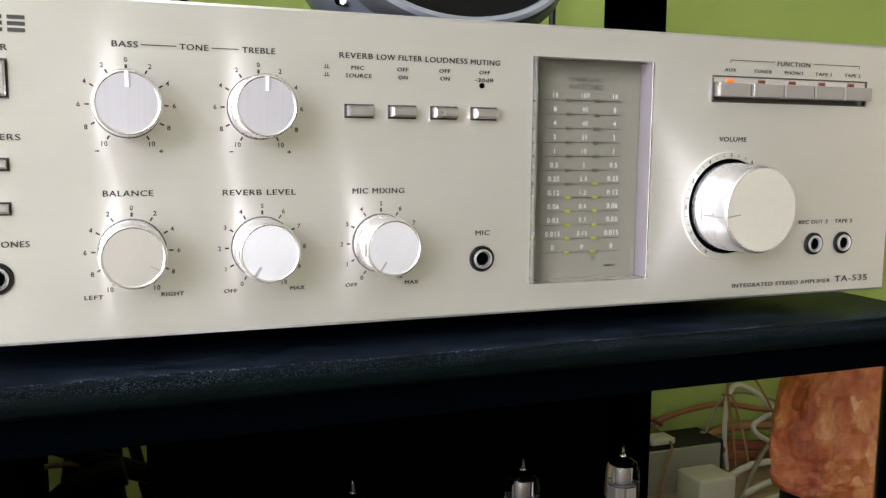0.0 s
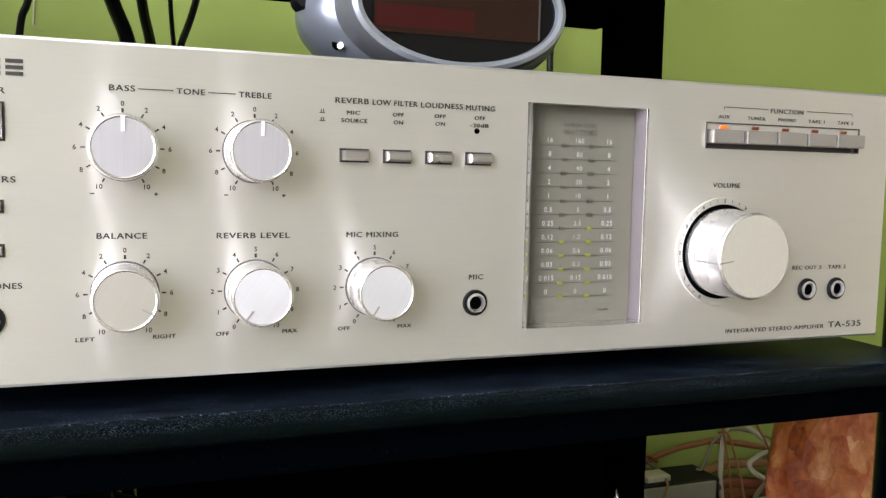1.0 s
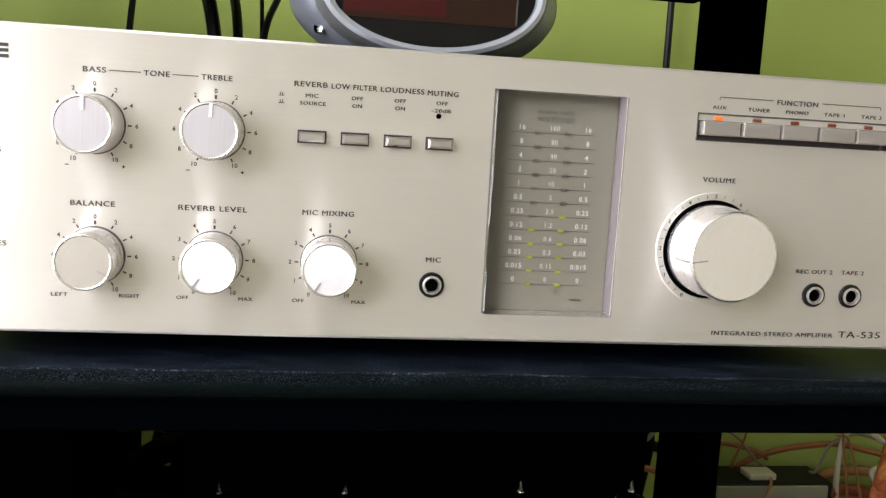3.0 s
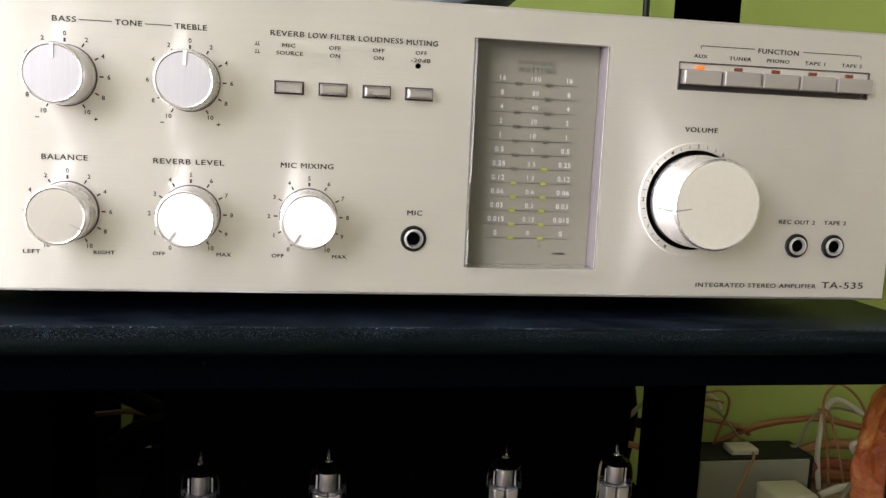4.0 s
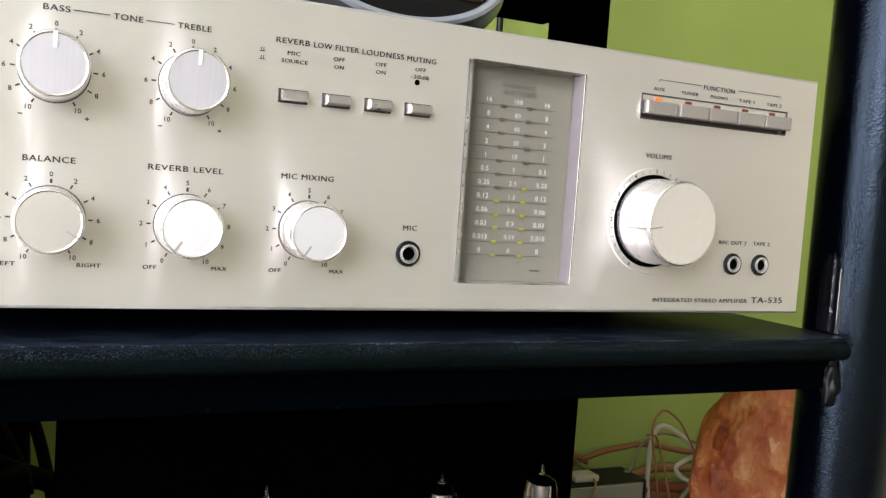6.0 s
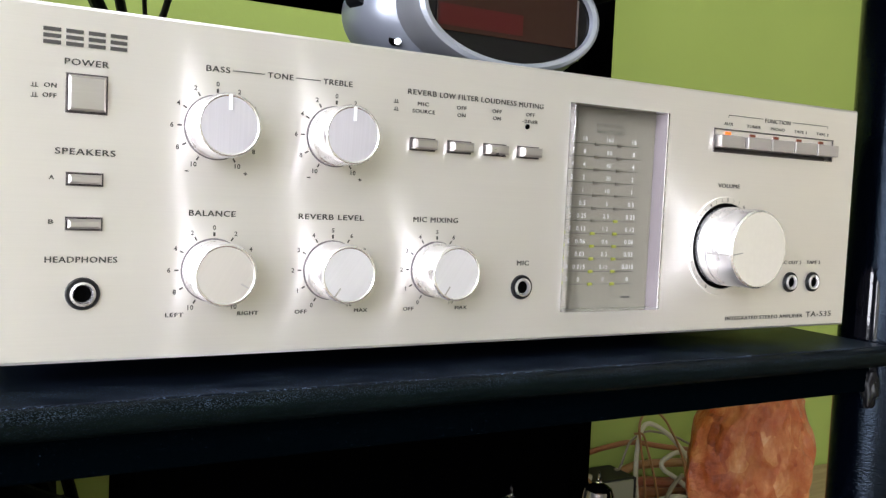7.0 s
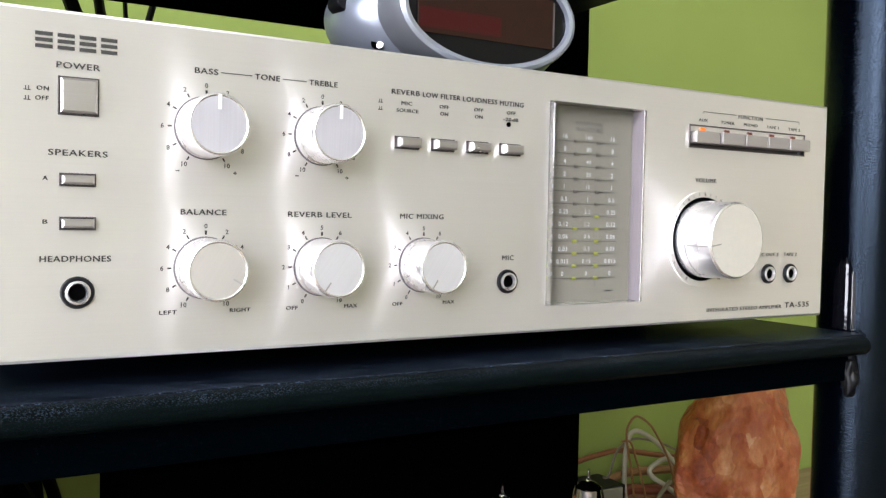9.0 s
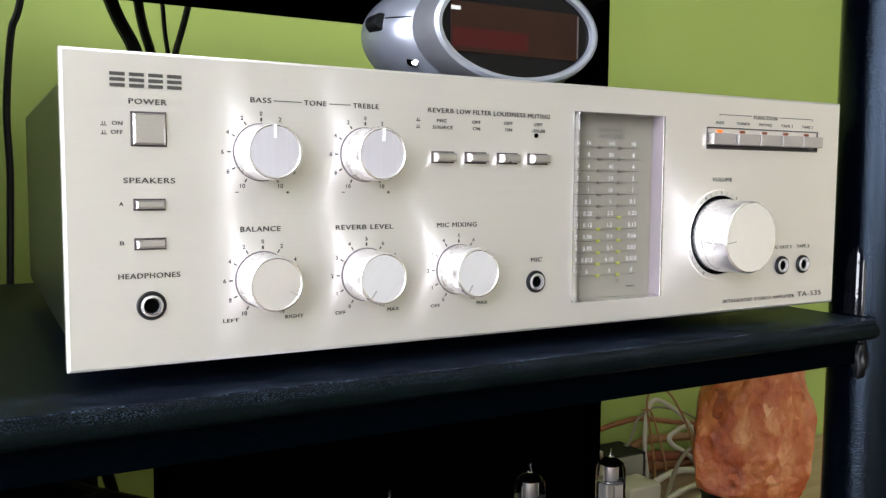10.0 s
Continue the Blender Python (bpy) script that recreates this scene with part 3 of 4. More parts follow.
    for x, z in ((0.0136, 1.1073), (0.0136, 1.1040), (0.1444, 1.1140), (0.1444, 1.1110)):
        sign = flat(bmesh.new(), x - 0.0011, x + 0.0011, z - 0.0008, z - 0.0005, -0.0003)
        flat(sign, x - 0.0006, x - 0.0003, z - 0.0005, z + 0.0007, -0.0003)
        part("key_sign", flat(sign, x + 0.0003, x + 0.0006, z - 0.0005, z + 0.0007, -0.0003), INK, parent)
    # the maker's mark as plain dark shapes
    for i in range(4):
        a = 0.0160 + i * 0.0069
        mark = bmesh.new()
        for k in range(3):
            flat(mark, a, a + 0.0054, 1.1210 + 0.0021 * k, 1.1223 + 0.0021 * k, -0.0003)
        part("maker_mark", mark, INK, parent, "plain dark bars of the maker's mark")
    part("muting_light", lathe([(0.0011, 0.0002), (0.0011, -0.0004), (0, -0.0006)], 0.2081, 0, 1.1087, 20), HOLE, parent, "small dark indicator", True)


def power_meter(parent):
    a, b, p, q = METER
    back = 0.0146
    m = part("power_meter", plate(a + 0.0002, b - 0.0002, p + 0.0002, q - 0.0002, back, back + 0.002, [], 0.0002), METER_PLATE, parent, "recessed power level meter")
    walls = plate(a - 0.0004, b + 0.0004, p - 0.0004, q + 0.0004, 0.0004, back + 0.002, [(a + 0.0001, b - 0.0001, p + 0.0001, q - 0.0001)], 0.0002)
    part("meter_surround", walls, shader("grey_meter_surround", (0.27, 0.24, 0.25), 0.6, 0.0, Specular_IOR_Level=0.15)[0], m)
    block = part("cover", box(a + 0.0003, b + 0.0001, -0.0032, back + 0.0008, p + 0.0003, q - 0.0003, 0.0005, 1), ACRYLIC, m, "thick clear acrylic cover")
    block.visible_shadow = False
    y = back - 0.0004
    left = ["16", "8", "4", "2", "1", "0.5", "0.25", "0.12", "0.06", "0.03", "0.015", "0"]
    mid = ["160", "80", "40", "20", "10", "5", "2.5", "1.2", "0.6", "0.3", "0.15", "0"]
    ink = lambda name, bm, material: part(name, bm, material, m)
    for i in range(12):
        z = 1.1067 - i * 0.00600
        for x in (0.2457, 0.2750):
            ink("number", print_text(bmesh.new(), left[i], x, z, 0.0021, y, bold=0.01), INK_LIGHT)
        ink("number", print_text(bmesh.new(), mid[i], 0.2602, z, 0.0020, y, bold=0.0), INK_PALE)
        zl = z - 0.0023
        for a0, a1 in ((0.2403, 0.2511), (0.2541, 0.2644), (0.2674, 0.2789)):
            ink("meter_line", flat(bmesh.new(), a0, a1, zl - 0.00014, zl + 0.00014, y), METER_INK)
        for x, first in ((0.2526, 7), (0.2659, 6)):
            lit = i >= first
            part("led", box(x - 0.0013, x + 0.0013, y - 0.0006, y + 0.0004, zl - 0.0007, zl + 0.0007, 0.0002, 1), LED_ON if lit else LED_OFF, m, "lit yellow-green light" if lit else "unlit light")
    for word, x, z, h, w in (("POWER LEVEL", 0.2602, 1.1133, 0.0017, 0.0165), ("WATTS/8\u03a9", 0.2602, 1.1103, 0.0022, 0.0165), ("L", 0.2526, 1.0352, 0.0018, None), ("R", 0.2659, 1.0352, 0.0018, None)):
        ink("lettering", print_text(bmesh.new(), word, x, z, h, y, w), METER_INK)
    ink("printed_bar", flat(bmesh.new(), 0.2718, 0.2773, 1.0316, 1.0323, y), METER_INK)


def function_keys(parent):
    a, b, p, q = SLOT
    s = part("function_slot", box(a + 0.0001, b - 0.0001, 0.0040, 0.0048, p + 0.0001, q - 0.0001), DARK_FRAME, parent)
    part("strip", box(a + 0.0002, b - 0.0002, 0.0002, 0.0038, 1.1139, q - 0.0002), PANEL, s, "narrow strip with five lights")
    fr = bmesh.new()
    for r in ((a - 0.0004, b + 0.0004, q, q + 0.0004), (a - 0.0004, b + 0.0004, p - 0.0004, p), (a - 0.0004, a, p, q), (b, b + 0.0004, p, q)):
        box(r[0], r[1], -0.0005, 0.002, r[2], r[3], bm=fr)
    part("slot_frame", fr, DARK_FRAME, s)
    w = (b - a - 0.0012) / 5
    for i in range(5):
        x0 = a + 0.0006 + i * w
        key = box(x0 + 0.0005, x0 + w - 0.0005, -0.0055 if i else -0.0042, 0.0038, p + 0.0020, 1.1136, 0.0005)
        part("function_key", key, BUTTON_GREY, s, "grey selector key")
        xc = x0 + w / 2
        part("light", box(xc - 0.0020, xc + 0.0020, -0.0004, 0.001, 1.1142, 1.1156, 0.0002, 1), LED_RED if i else LED_ORANGE, s, "unlit red light" if i else "lit orange light")


def build_amp():
    holes = [METER, SLOT, POWER, *((a, b, *TZ) for a, b in TOGGLES), *((0.0235, 0.0353, *z) for z in SPEAKER_Z)]
    part("front_panel", plate(-0.001, PW, PZ0, PZ1, 0, 0.006, holes, 0.0011), PANEL, amp, "brushed champagne aluminium front panel")
    part("base_pan", box(0.028, PW - 0.033, 0.0172, 0.30, 1.0115, 1.0185, 0.0012), CHASSIS, amp, "black steel base")
    part("cover", box(0.003, PW - 0.003, 0.0172, 0.30, 1.0187, 1.1275, 0.0015), COVER, amp, "dark satin steel cover")
    sub = plate(0.016, PW - 0.016, 1.017, 1.127, 0.0060, 0.0171, [METER], 0.0002)
    part("sub_frame", sub, CHASSIS, amp)
    for x in (0.0012, PW - 0.0050):
        part("bracket", box(x, x + 0.0030, 0.0062, 0.0168, 1.092, 1.1245, 0.0008), CHASSIS, amp)
    for x in (0.065, PW - 0.065):
        for y in (0.10, 0.26):
            part("foot", lathe([(0, 0.0), (0.014, 0.0), (0.015, 0.002), (0.015, 0.0086), (0, 0.0086)], x, y, SHELF, 24, "z"), BLACK, amp, "", True)
    square_button(amp, *POWER, 0.0026, "power_button")
    for a, b in TOGGLES:
        square_button(amp, a, b, *TZ, 0.0048)
    for z in SPEAKER_Z:
        square_button(amp, 0.0235, 0.0353, *z, 0.0030)
    signed = ["10", "8", "6", "4", "2", "0", "2", "4", "6", "8", "10"]
    plain = [str(i) for i in range(11)]
    for x, z, angle, white, names in ((0.0733, 1.0978, 0, True, signed), (0.1190, 1.0978, 2, True, signed), (0.0735, 1.0461, 120, False, signed), (0.1195, 1.0460, -145, False, plain), (0.1657, 1.0462, -148, False, plain)):
        small_knob(amp, x, z, angle, white)
        dial(amp, x, z, names)
    volume_knob(amp, 0.3318, 1.0579)
    jack(amp, 0.0294, 1.0381, 0.0056)
    jack(amp, 0.2090, 1.0383, 0.0054)
    jack(amp, 0.3832, 1.0390, 0.0054)
    jack(amp, 0.4012, 1.0390, 0.0054)
    power_meter(amp)
    function_keys(amp)
    labels(amp)


build_amp()


# ---- on the amplifier: the clock radio ----
def ellipse_shell(sections, cx, cz, segs=72, bm=None, cap=True):
    """Skins ellipses given as (half width, half height, depth)."""
    bm = bm or bmesh.new()
    rings = []
    for a, b, y in sections:
        rings.append([bm.verts.new((cx + a * math.cos(2 * math.pi * k / segs), y, cz + b * math.sin(2 * math.pi * k / segs))) for k in range(segs)])
    for r, s in zip(rings, rings[1:]):
        for k in range(segs):
            bm.faces.new((r[k], r[(k + 1) % segs], s[(k + 1) % segs], s[k]))
    if cap:
        bm.faces.new(rings[-1])
    return bm


def clock():
    cx, cz = 0.2055, 1.1600
    c = thing("clock_radio", (cx, 0.05, 1.1275), "silver oval clock radio with dark red screen on the amplifier", "clock")
    part("body", ellipse_shell([(0.0440, 0.0270, 0.0235), (0.0527, 0.0300, 0.0290), (0.0597, 0.0318, 0.0390), (0.0615, 0.0324, 0.050), (0.059, 0.0318, 0.068), (0.050, 0.028, 0.084), (0.036, 0.02, 0.094)], cx, cz), SILVER_PAINT, c, "rounded silver body", True)
    part("hood", ellipse_shell([(0.0476, 0.0266, 0.0110), (0.0486, 0.0276, 0.0135), (0.0498, 0.0288, 0.0200), (0.0506, 0.0293, 0.0270)], cx, cz, cap=False), DARK_SILVER, c, "grey hood round the screen", True)
    part("bezel", ellipse_shell([(0.0431, 0.0225, 0.0125), (0.0435, 0.0228, 0.0103), (0.0455, 0.0246, 0.0098), (0.0474, 0.0264, 0.0108), (0.0477, 0.0267, 0.0115)], cx, cz, cap=False), SILVER_PAINT, c, "silver bezel ring", True)
    part("screen", ellipse_shell([(0.0434, 0.0228, 0.0126), (0.030, 0.016, 0.0121), (0.01, 0.005, 0.0120)], cx, cz), SCREEN, c, "smoked glossy screen", True)
    part("display", box(cx - 0.0382, cx + 0.0345, 0.0113, 0.0119, cz - 0.0125, cz + 0.0105), DISPLAY, c, "dark reddish display window")
    part("display_band", box(cx - 0.0375, cx + 0.005, 0.0109, 0.0112, cz - 0.0105, cz - 0.0015), DISPLAY_RED, c, "deep red filter strip")
    for a, b, p, q in ((0.002, 0.018, 0.0165, 0.0190), (-0.0385, -0.0335, 0.0062, 0.0080)):
        part("screen_print", flat(bmesh.new(), cx + a, cx + b, cz + p, cz + q, 0.0108), INK_LIGHT, c, "white bar of print")
    # pale strip paints an upright reflection at the display's right end
    part("display_reflection", box(cx + 0.0347, cx + 0.0353, 0.0109, 0.0116, cz - 0.0115, cz + 0.0095), DARK_FRAME, c, "pale strip for the upright reflection on the display")
    body = [(0.0507, 0.0294, 0.0279), (0.0527, 0.0300, 0.0290), (0.0566, 0.0311, 0.0338), (0.0597, 0.0318, 0.0390)]
    for angle in (172,):
        ca, sa = math.cos(radians(angle)), math.sin(radians(angle))
        part("seam", tube([(cx + a * ca, y, cz + b * sa) for a, b, y in body], 0.00035, 6, 4), BLACK, c, "fine seam in the case")
    hole = lathe([(0.0017, 0.0), (0.0015, -0.0010), (0, -0.0013)], 0, 0, 0, 24)
    h = part("side_button", hole, CHROME, c, "small glossy button", True)
    h.matrix_world = Matrix.Translation((0.1590, 0.0313, 1.1433)) @ Matrix.Rotation(radians(-42), 4, "Z")
    w = part("button_well", lathe([(0.0026, 0.0004), (0.0026, -0.0002), (0, -0.0003)], 0, 0, 0, 24), HOLE, c)
    w.matrix_world = Matrix.Translation((0.1578, 0.0328, 1.1443)) @ Matrix.Rotation(radians(-42), 4, "Z")
    part("knob", lathe([(0, -0.006), (0.0035, -0.006), (0.0042, -0.005), (0.0042, 0.005), (0, 0.006)], 0.1455, 0.046, 1.163, 24), BLACK, c, "dark side knob", True)
    for dx in (-0.02, 0.02):
        part("foot", lathe([(0, 0), (0.006, 0), (0.006, 0.004), (0, 0.004)], cx + dx, 0.05, 1.1275, 16, "z"), BLACK, c)


clock()


# ---- below: the valve amplifier ----
def valve(x, y, z0, mirror):
    v = part("valve", lathe([(0.0095, 0.0), (0.0100, 0.004), (0.0103, 0.044), (0.0101, 0.050), (0.0086, 0.0545), (0.0052, 0.0570), (0.0022, 0.0580), (0, 0.0582)], x, y, z0, 32, "z"), GLASS, tubes, "glass valve with pointed tip", True)
    v.visible_shadow = False
    part("tip", lathe([(0, 0.0581), (0.0018, 0.0583), (0.0011, 0.0602), (0.0008, 0.0640), (0, 0.0664)], x, y, z0, 20, "z"), TIP_GLASS, v, "pointed glass tip", True)
    part("socket", lathe([(0, 0), (0.0118, 0), (0.0118, 0.006), (0.0106, 0.0065), (0.0105, 0.0005)], x, y, z0 - 0.0065, 24, "z"), BLACK, v)
    bm = bmesh.new()
    for s in (-1, 1):
        box(x + s * 0.0036 - 0.0032, x + s * 0.0036 + 0.0032, y - 0.0042, y + 0.0042, z0 + 0.006, z0 + 0.0410, 0.0012, 2, bm)
    part("anode", bm, PLATE, v, "grey metal anode plates")
    bm = bmesh.new()
    n, rings = 40, []
    for h in (0.0414, 0.0420):
        rings.append([bm.verts.new((x + (0.0096 if k % 4 < 2 else 0.0088) * math.cos(2 * math.pi * k / n), y + (0.0096 if k % 4 < 2 else 0.0088) * math.sin(2 * math.pi * k / n), z0 + h)) for k in range(n)])
    for k in range(n):
        bm.faces.new((rings[0][k], rings[0][(k + 1) % n], rings[1][(k + 1) % n], rings[1][k]))
    bm.faces.new(rings[0]), bm.faces.new(rings[1])
    part("mica", bm, MICA, v, "toothed mica disc")
    inner = part("inner_cylinder", lathe([(0.0040, 0.0421), (0.0042, 0.0425), (0.0042, 0.0518)], x, y, z0, 28, "z"), PLATE, v, "silvery inner cylinder", True)
    part("cup", lathe([(0.0042, 0.0519), (0.0048, 0.0521), (0.0049, 0.0529), (0.0047, 0.0538), (0.0040, 0.0541), (0.0036, 0.0535), (0, 0.0533)], x, y, z0, 28, "z"), COPPER if mirror else GETTER, inner, "coppery cup" if mirror else "silvery cup", True)
    part("getter", lathe([(0.0084, 0.0538), (0.0074, 0.0552), (0.0050, 0.0566), (0, 0.0572)], x, y, z0, 28, "z"), CHASSIS, v, "dark getter film in the dome", True)
    for s in (-1, 1):
        part("rod", tube([(x + s * 0.0056, y, z0 + 0.0421), (x + s * 0.0056, y, z0 + 0.0500)], 0.0004, 6, 2), PLATE, v)


def build_tubes():
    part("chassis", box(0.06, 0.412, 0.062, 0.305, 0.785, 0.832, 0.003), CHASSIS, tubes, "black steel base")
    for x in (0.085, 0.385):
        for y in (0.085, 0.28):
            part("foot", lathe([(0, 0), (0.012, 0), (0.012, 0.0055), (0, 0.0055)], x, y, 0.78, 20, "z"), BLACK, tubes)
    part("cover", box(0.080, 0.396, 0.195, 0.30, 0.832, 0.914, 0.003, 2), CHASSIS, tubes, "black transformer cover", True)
    for i, x in enumerate((0.1125, 0.1815, 0.2830, 0.3505)):
        valve(x, 0.108, 0.8395, i in (1, 3))


tubes = thing("valve_amplifier", (0.236, 0.18, 0.78), "black valve amplifier with four glass valves on the shelf", "amplifier")
build_tubes()
case = thing("box", (-0.07, 0.26, 0.78), "plain black box standing on the lower shelf", "box")
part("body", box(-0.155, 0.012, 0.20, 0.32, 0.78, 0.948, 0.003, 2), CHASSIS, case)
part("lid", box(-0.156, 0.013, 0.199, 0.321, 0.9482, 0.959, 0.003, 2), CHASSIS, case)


# ---- cables behind the rack ----
def cable(name, points, r, material, label, group=""):
    return tagged(part(name, tube(points, r), material, None, "", True), label, "cable", group)


BACK = "black cables behind the amplifier"
cable("cable", [(0.085, 0.303, 1.08), (0.085, 0.312, 1.12), (0.078, 0.32, 1.176), (0.064, 0.345, 1.22), (0.030, 0.37, 1.34)], 0.0052, BLACK, "thick black cable rising behind the amplifier", BACK)
cable("cable", [(0.098, 0.303, 1.06), (0.098, 0.33, 1.12), (0.094, 0.345, 1.176), (0.087, 0.36, 1.22), (0.075, 0.37, 1.34)], 0.0038, BLACK, "black cable rising behind the amplifier", BACK)
cable("cable", [(0.116, 0.303, 1.06), (0.113, 0.35, 1.12), (0.111, 0.37, 1.18), (0.109, 0.38, 1.22), (0.105, 0.385, 1.34)], 0.0018, BLACK, "thin black cable rising behind the amplifier", BACK)
cable("cable", [(0.116, 0.303, 1.09), (0.112, 0.35, 1.14), (0.115, 0.37, 1.18), (0.128, 0.385, 1.22), (0.160, 0.39, 1.34)], 0.0028, BLACK, "black cable leaning behind the amplifier", BACK)
cable("cable", [(-0.008, 0.42, 0.9), (-0.005, 0.42, 1.02), (-0.003, 0.42, 1.09), (-0.004, 0.42, 1.14), (0.001, 0.42, 1.20), (0.009, 0.42, 1.23), (0.03, 0.42, 1.36)], 0.0028, BLACK, "thin black cable hanging before the wall", BACK)
cable("cable", [(0.546, 0.585, 0.75), (0.544, 0.585, 1.0), (0.543, 0.585, 1.2), (0.541, 0.585, 1.45)], 0.0040, BLACK, "thin black cable hanging before the wall", BACK)
cable("wire", [(-0.0012, 0.6285, 1.2256), (-0.0079, 0.6285, 1.2295), (-0.0076, 0.6285, 1.2356), (-0.0065, 0.6285, 1.277), (-0.0062, 0.6285, 1.43)], 0.0007, WHITE_PLASTIC, "thin white wire hanging on the wall")

# ---- beside the rack: a table with a salt lamp, a box and cables ----
TZ0 = 0.6517


def table():
    t = thing("side_table", (1.0, 0.3, 0), "pale wooden side table against the green wall", "table")
    part("tabletop", box(0.53, 1.5, 0.02, 0.622, TZ0 - 0.03, TZ0, 0.003), TABLE, t, "pale wooden top")
    for x in (0.525, 1.47):
        for y in (0.06, 0.58):
            part("leg", box(x - 0.02, x + 0.02, y - 0.02, y + 0.02, 0, TZ0 - 0.03, 0.002), TABLE, t)


def salt_lamp(x, y):
    s = thing("salt_lamp", (x, y, TZ0), "rough orange salt crystal lamp on a black base", "lamp")
    part("base", lathe([(0, 0), (0.056, 0), (0.058, 0.003), (0.058, 0.0466), (0.053, 0.0506), (0, 0.0506)], x, y, TZ0, 40, "z"), BLACK, s, "round black base", True)
    rng = random.Random(11)
    widths = [(0.0, 0.056), (0.12, 0.076), (0.28, 0.094), (0.42, 0.092), (0.55, 0.077), (0.72, 0.054), (0.85, 0.041), (1.0, 0.032)]
    tall, low = 0.205, TZ0 + 0.0486
    cuts = []
    for k in range(26):
        a = 2 * math.pi * (k + rng.uniform(-0.4, 0.4)) / 13
        h = rng.uniform(0.1, 0.95)
        n = Vector((math.cos(a), math.sin(a), rng.uniform(-0.12, 0.40))).normalized()
        cuts.append((Vector((0, 0, h * tall)), n, (0.090 - 0.068 * max(0, h - 0.35)) * rng.uniform(0.90, 1.06)))
    bm = bmesh.new()
    bmesh.ops.create_icosphere(bm, subdivisions=5, radius=1)
    for v in bm.verts:
        p = v.co.copy()
        h = (p.z + 1) / 2
        for (h0, w0), (h1, w1) in zip(widths, widths[1:]):
            if h0 <= h <= h1:
                w = w0 + (w1 - w0) * (h - h0) / (h1 - h0)
        r = max(math.hypot(p.x, p.y), 1e-4)
        k = w * min(1, r * 1.9) / r
        q = Vector((p.x * k, p.y * k, tall * h))
        for c, n, d in cuts:
            over = (q - c).dot(n) - d
            if over > 0:
                q -= n * over * 0.85
        rough = noise.fractal(p * 2.3 + Vector((3, 1, 7)), 0.9, 2.1, 4) * 0.0050 + noise.noise(p * 13.0) * 0.0016
        q += Vector((p.x, p.y, 0)) * rough / r
        v.co = (x + q.x + 0.026 * max(0, h - 0.3) - 0.005, y + q.y, low + max(0, q.z))
    part("crystal", bm, SALT, s, "rough translucent orange crystal")


table()
salt_lamp(0.804, 0.380)


def adapter_box():
    b = thing("switch_box", (0.7047, 0.5767, TZ0), "light grey box with a black lid on the table", "box")
    part("front", box(0.6371, 0.7779, 0.5439, 0.5482, TZ0, 0.7085, 0.001), GREY_PLASTIC, b, "light grey front")
    part("case", box(0.6371, 0.7866, 0.5485, 0.6051, TZ0, 0.7101, 0.002), BLACK, b, "black case")
    plug = box(0.6829, 0.7178, 0.557, 0.5821, 0.7101, 0.7184, 0.002)
    tagged(part("wall_plug", plug, WHITE_PLASTIC), "small white plastic block on the box", "plug")
    a = thing("power_adapter", (0.7266, 0.5002, TZ0), "white plug-in power adapter on the table", "adapter")
    part("housing", box(0.6938, 0.7463, 0.4729, 0.5199, TZ0, 0.6954, 0.004, 3), WHITE_PLASTIC, a, "", True)
    part("lead", tube([(0.6993, 0.4893, 0.6681), (0.6829, 0.4784, 0.6627), (0.6611, 0.4675, TZ0 + 0.00515), (0.6283, 0.4675, TZ0 + 0.00412)], 0.0037), WHITE_PLASTIC, a, "", True)


adapter_box()
CAB = "tangle of cables on the table"
cable("cable", [(0.8161, 0.5767, TZ0 + 0.004367), (0.8096, 0.5767, 0.7009), (0.8106, 0.5767, 0.7445), (0.8172, 0.5767, 0.7664), (0.8303, 0.5767, 0.7718), (0.8521, 0.5712, 0.7609), (0.874, 0.5657, 0.7412), (0.8958, 0.5548, 0.7063), (0.9067, 0.5439, TZ0 + 0.004367)], 0.0034, WHITE_PLASTIC, "thick white cable arching over the table", CAB)
cable("cable", [(0.9231, 0.5767, 0.7151), (0.8882, 0.5767, 0.7249), (0.8664, 0.5767, 0.7194), (0.8565, 0.5767, 0.7118), (0.8609, 0.5734, 0.702), (0.8751, 0.5657, 0.6921), (0.9013, 0.5548, 0.6714), (0.934, 0.5384, TZ0 + 0.005459)], 0.0035, WHITE_PLASTIC, "white cable bent in a loop", CAB)
cable("cable", [(0.7943, 0.5439, TZ0 + 0.01092), (0.8248, 0.5439, 0.6724), (0.8554, 0.5384, 0.6757), (0.8991, 0.533, TZ0 + 0.01092)], 0.0046, WHITE_PLASTIC, "white cable lying on the table", CAB)
cable("cable", [(0.779, 0.5002, TZ0 + 0.005459), (0.8248, 0.5111, TZ0 + 0.009826), (0.8696, 0.5242, TZ0 + 0.006551), (0.9307, 0.5275, TZ0 + 0.005459)], 0.0042, WHITE_PLASTIC, "white cable lying on the table", CAB)
cable("cable", [(0.7866, 0.4729, TZ0 + 0.005459), (0.8325, 0.4871, TZ0 + 0.005459), (0.8849, 0.5199, TZ0 + 0.005459)], 0.0040, WHITE_PLASTIC, "white cable lying on the table", CAB)
cable("cable", [(0.7866, 0.4566, TZ0 + 0.003275), (0.8248, 0.4696, TZ0 + 0.004367), (0.8576, 0.5111, TZ0 + 0.003275)], 0.0024, BLACK, "thin black cable lying on the table", CAB)
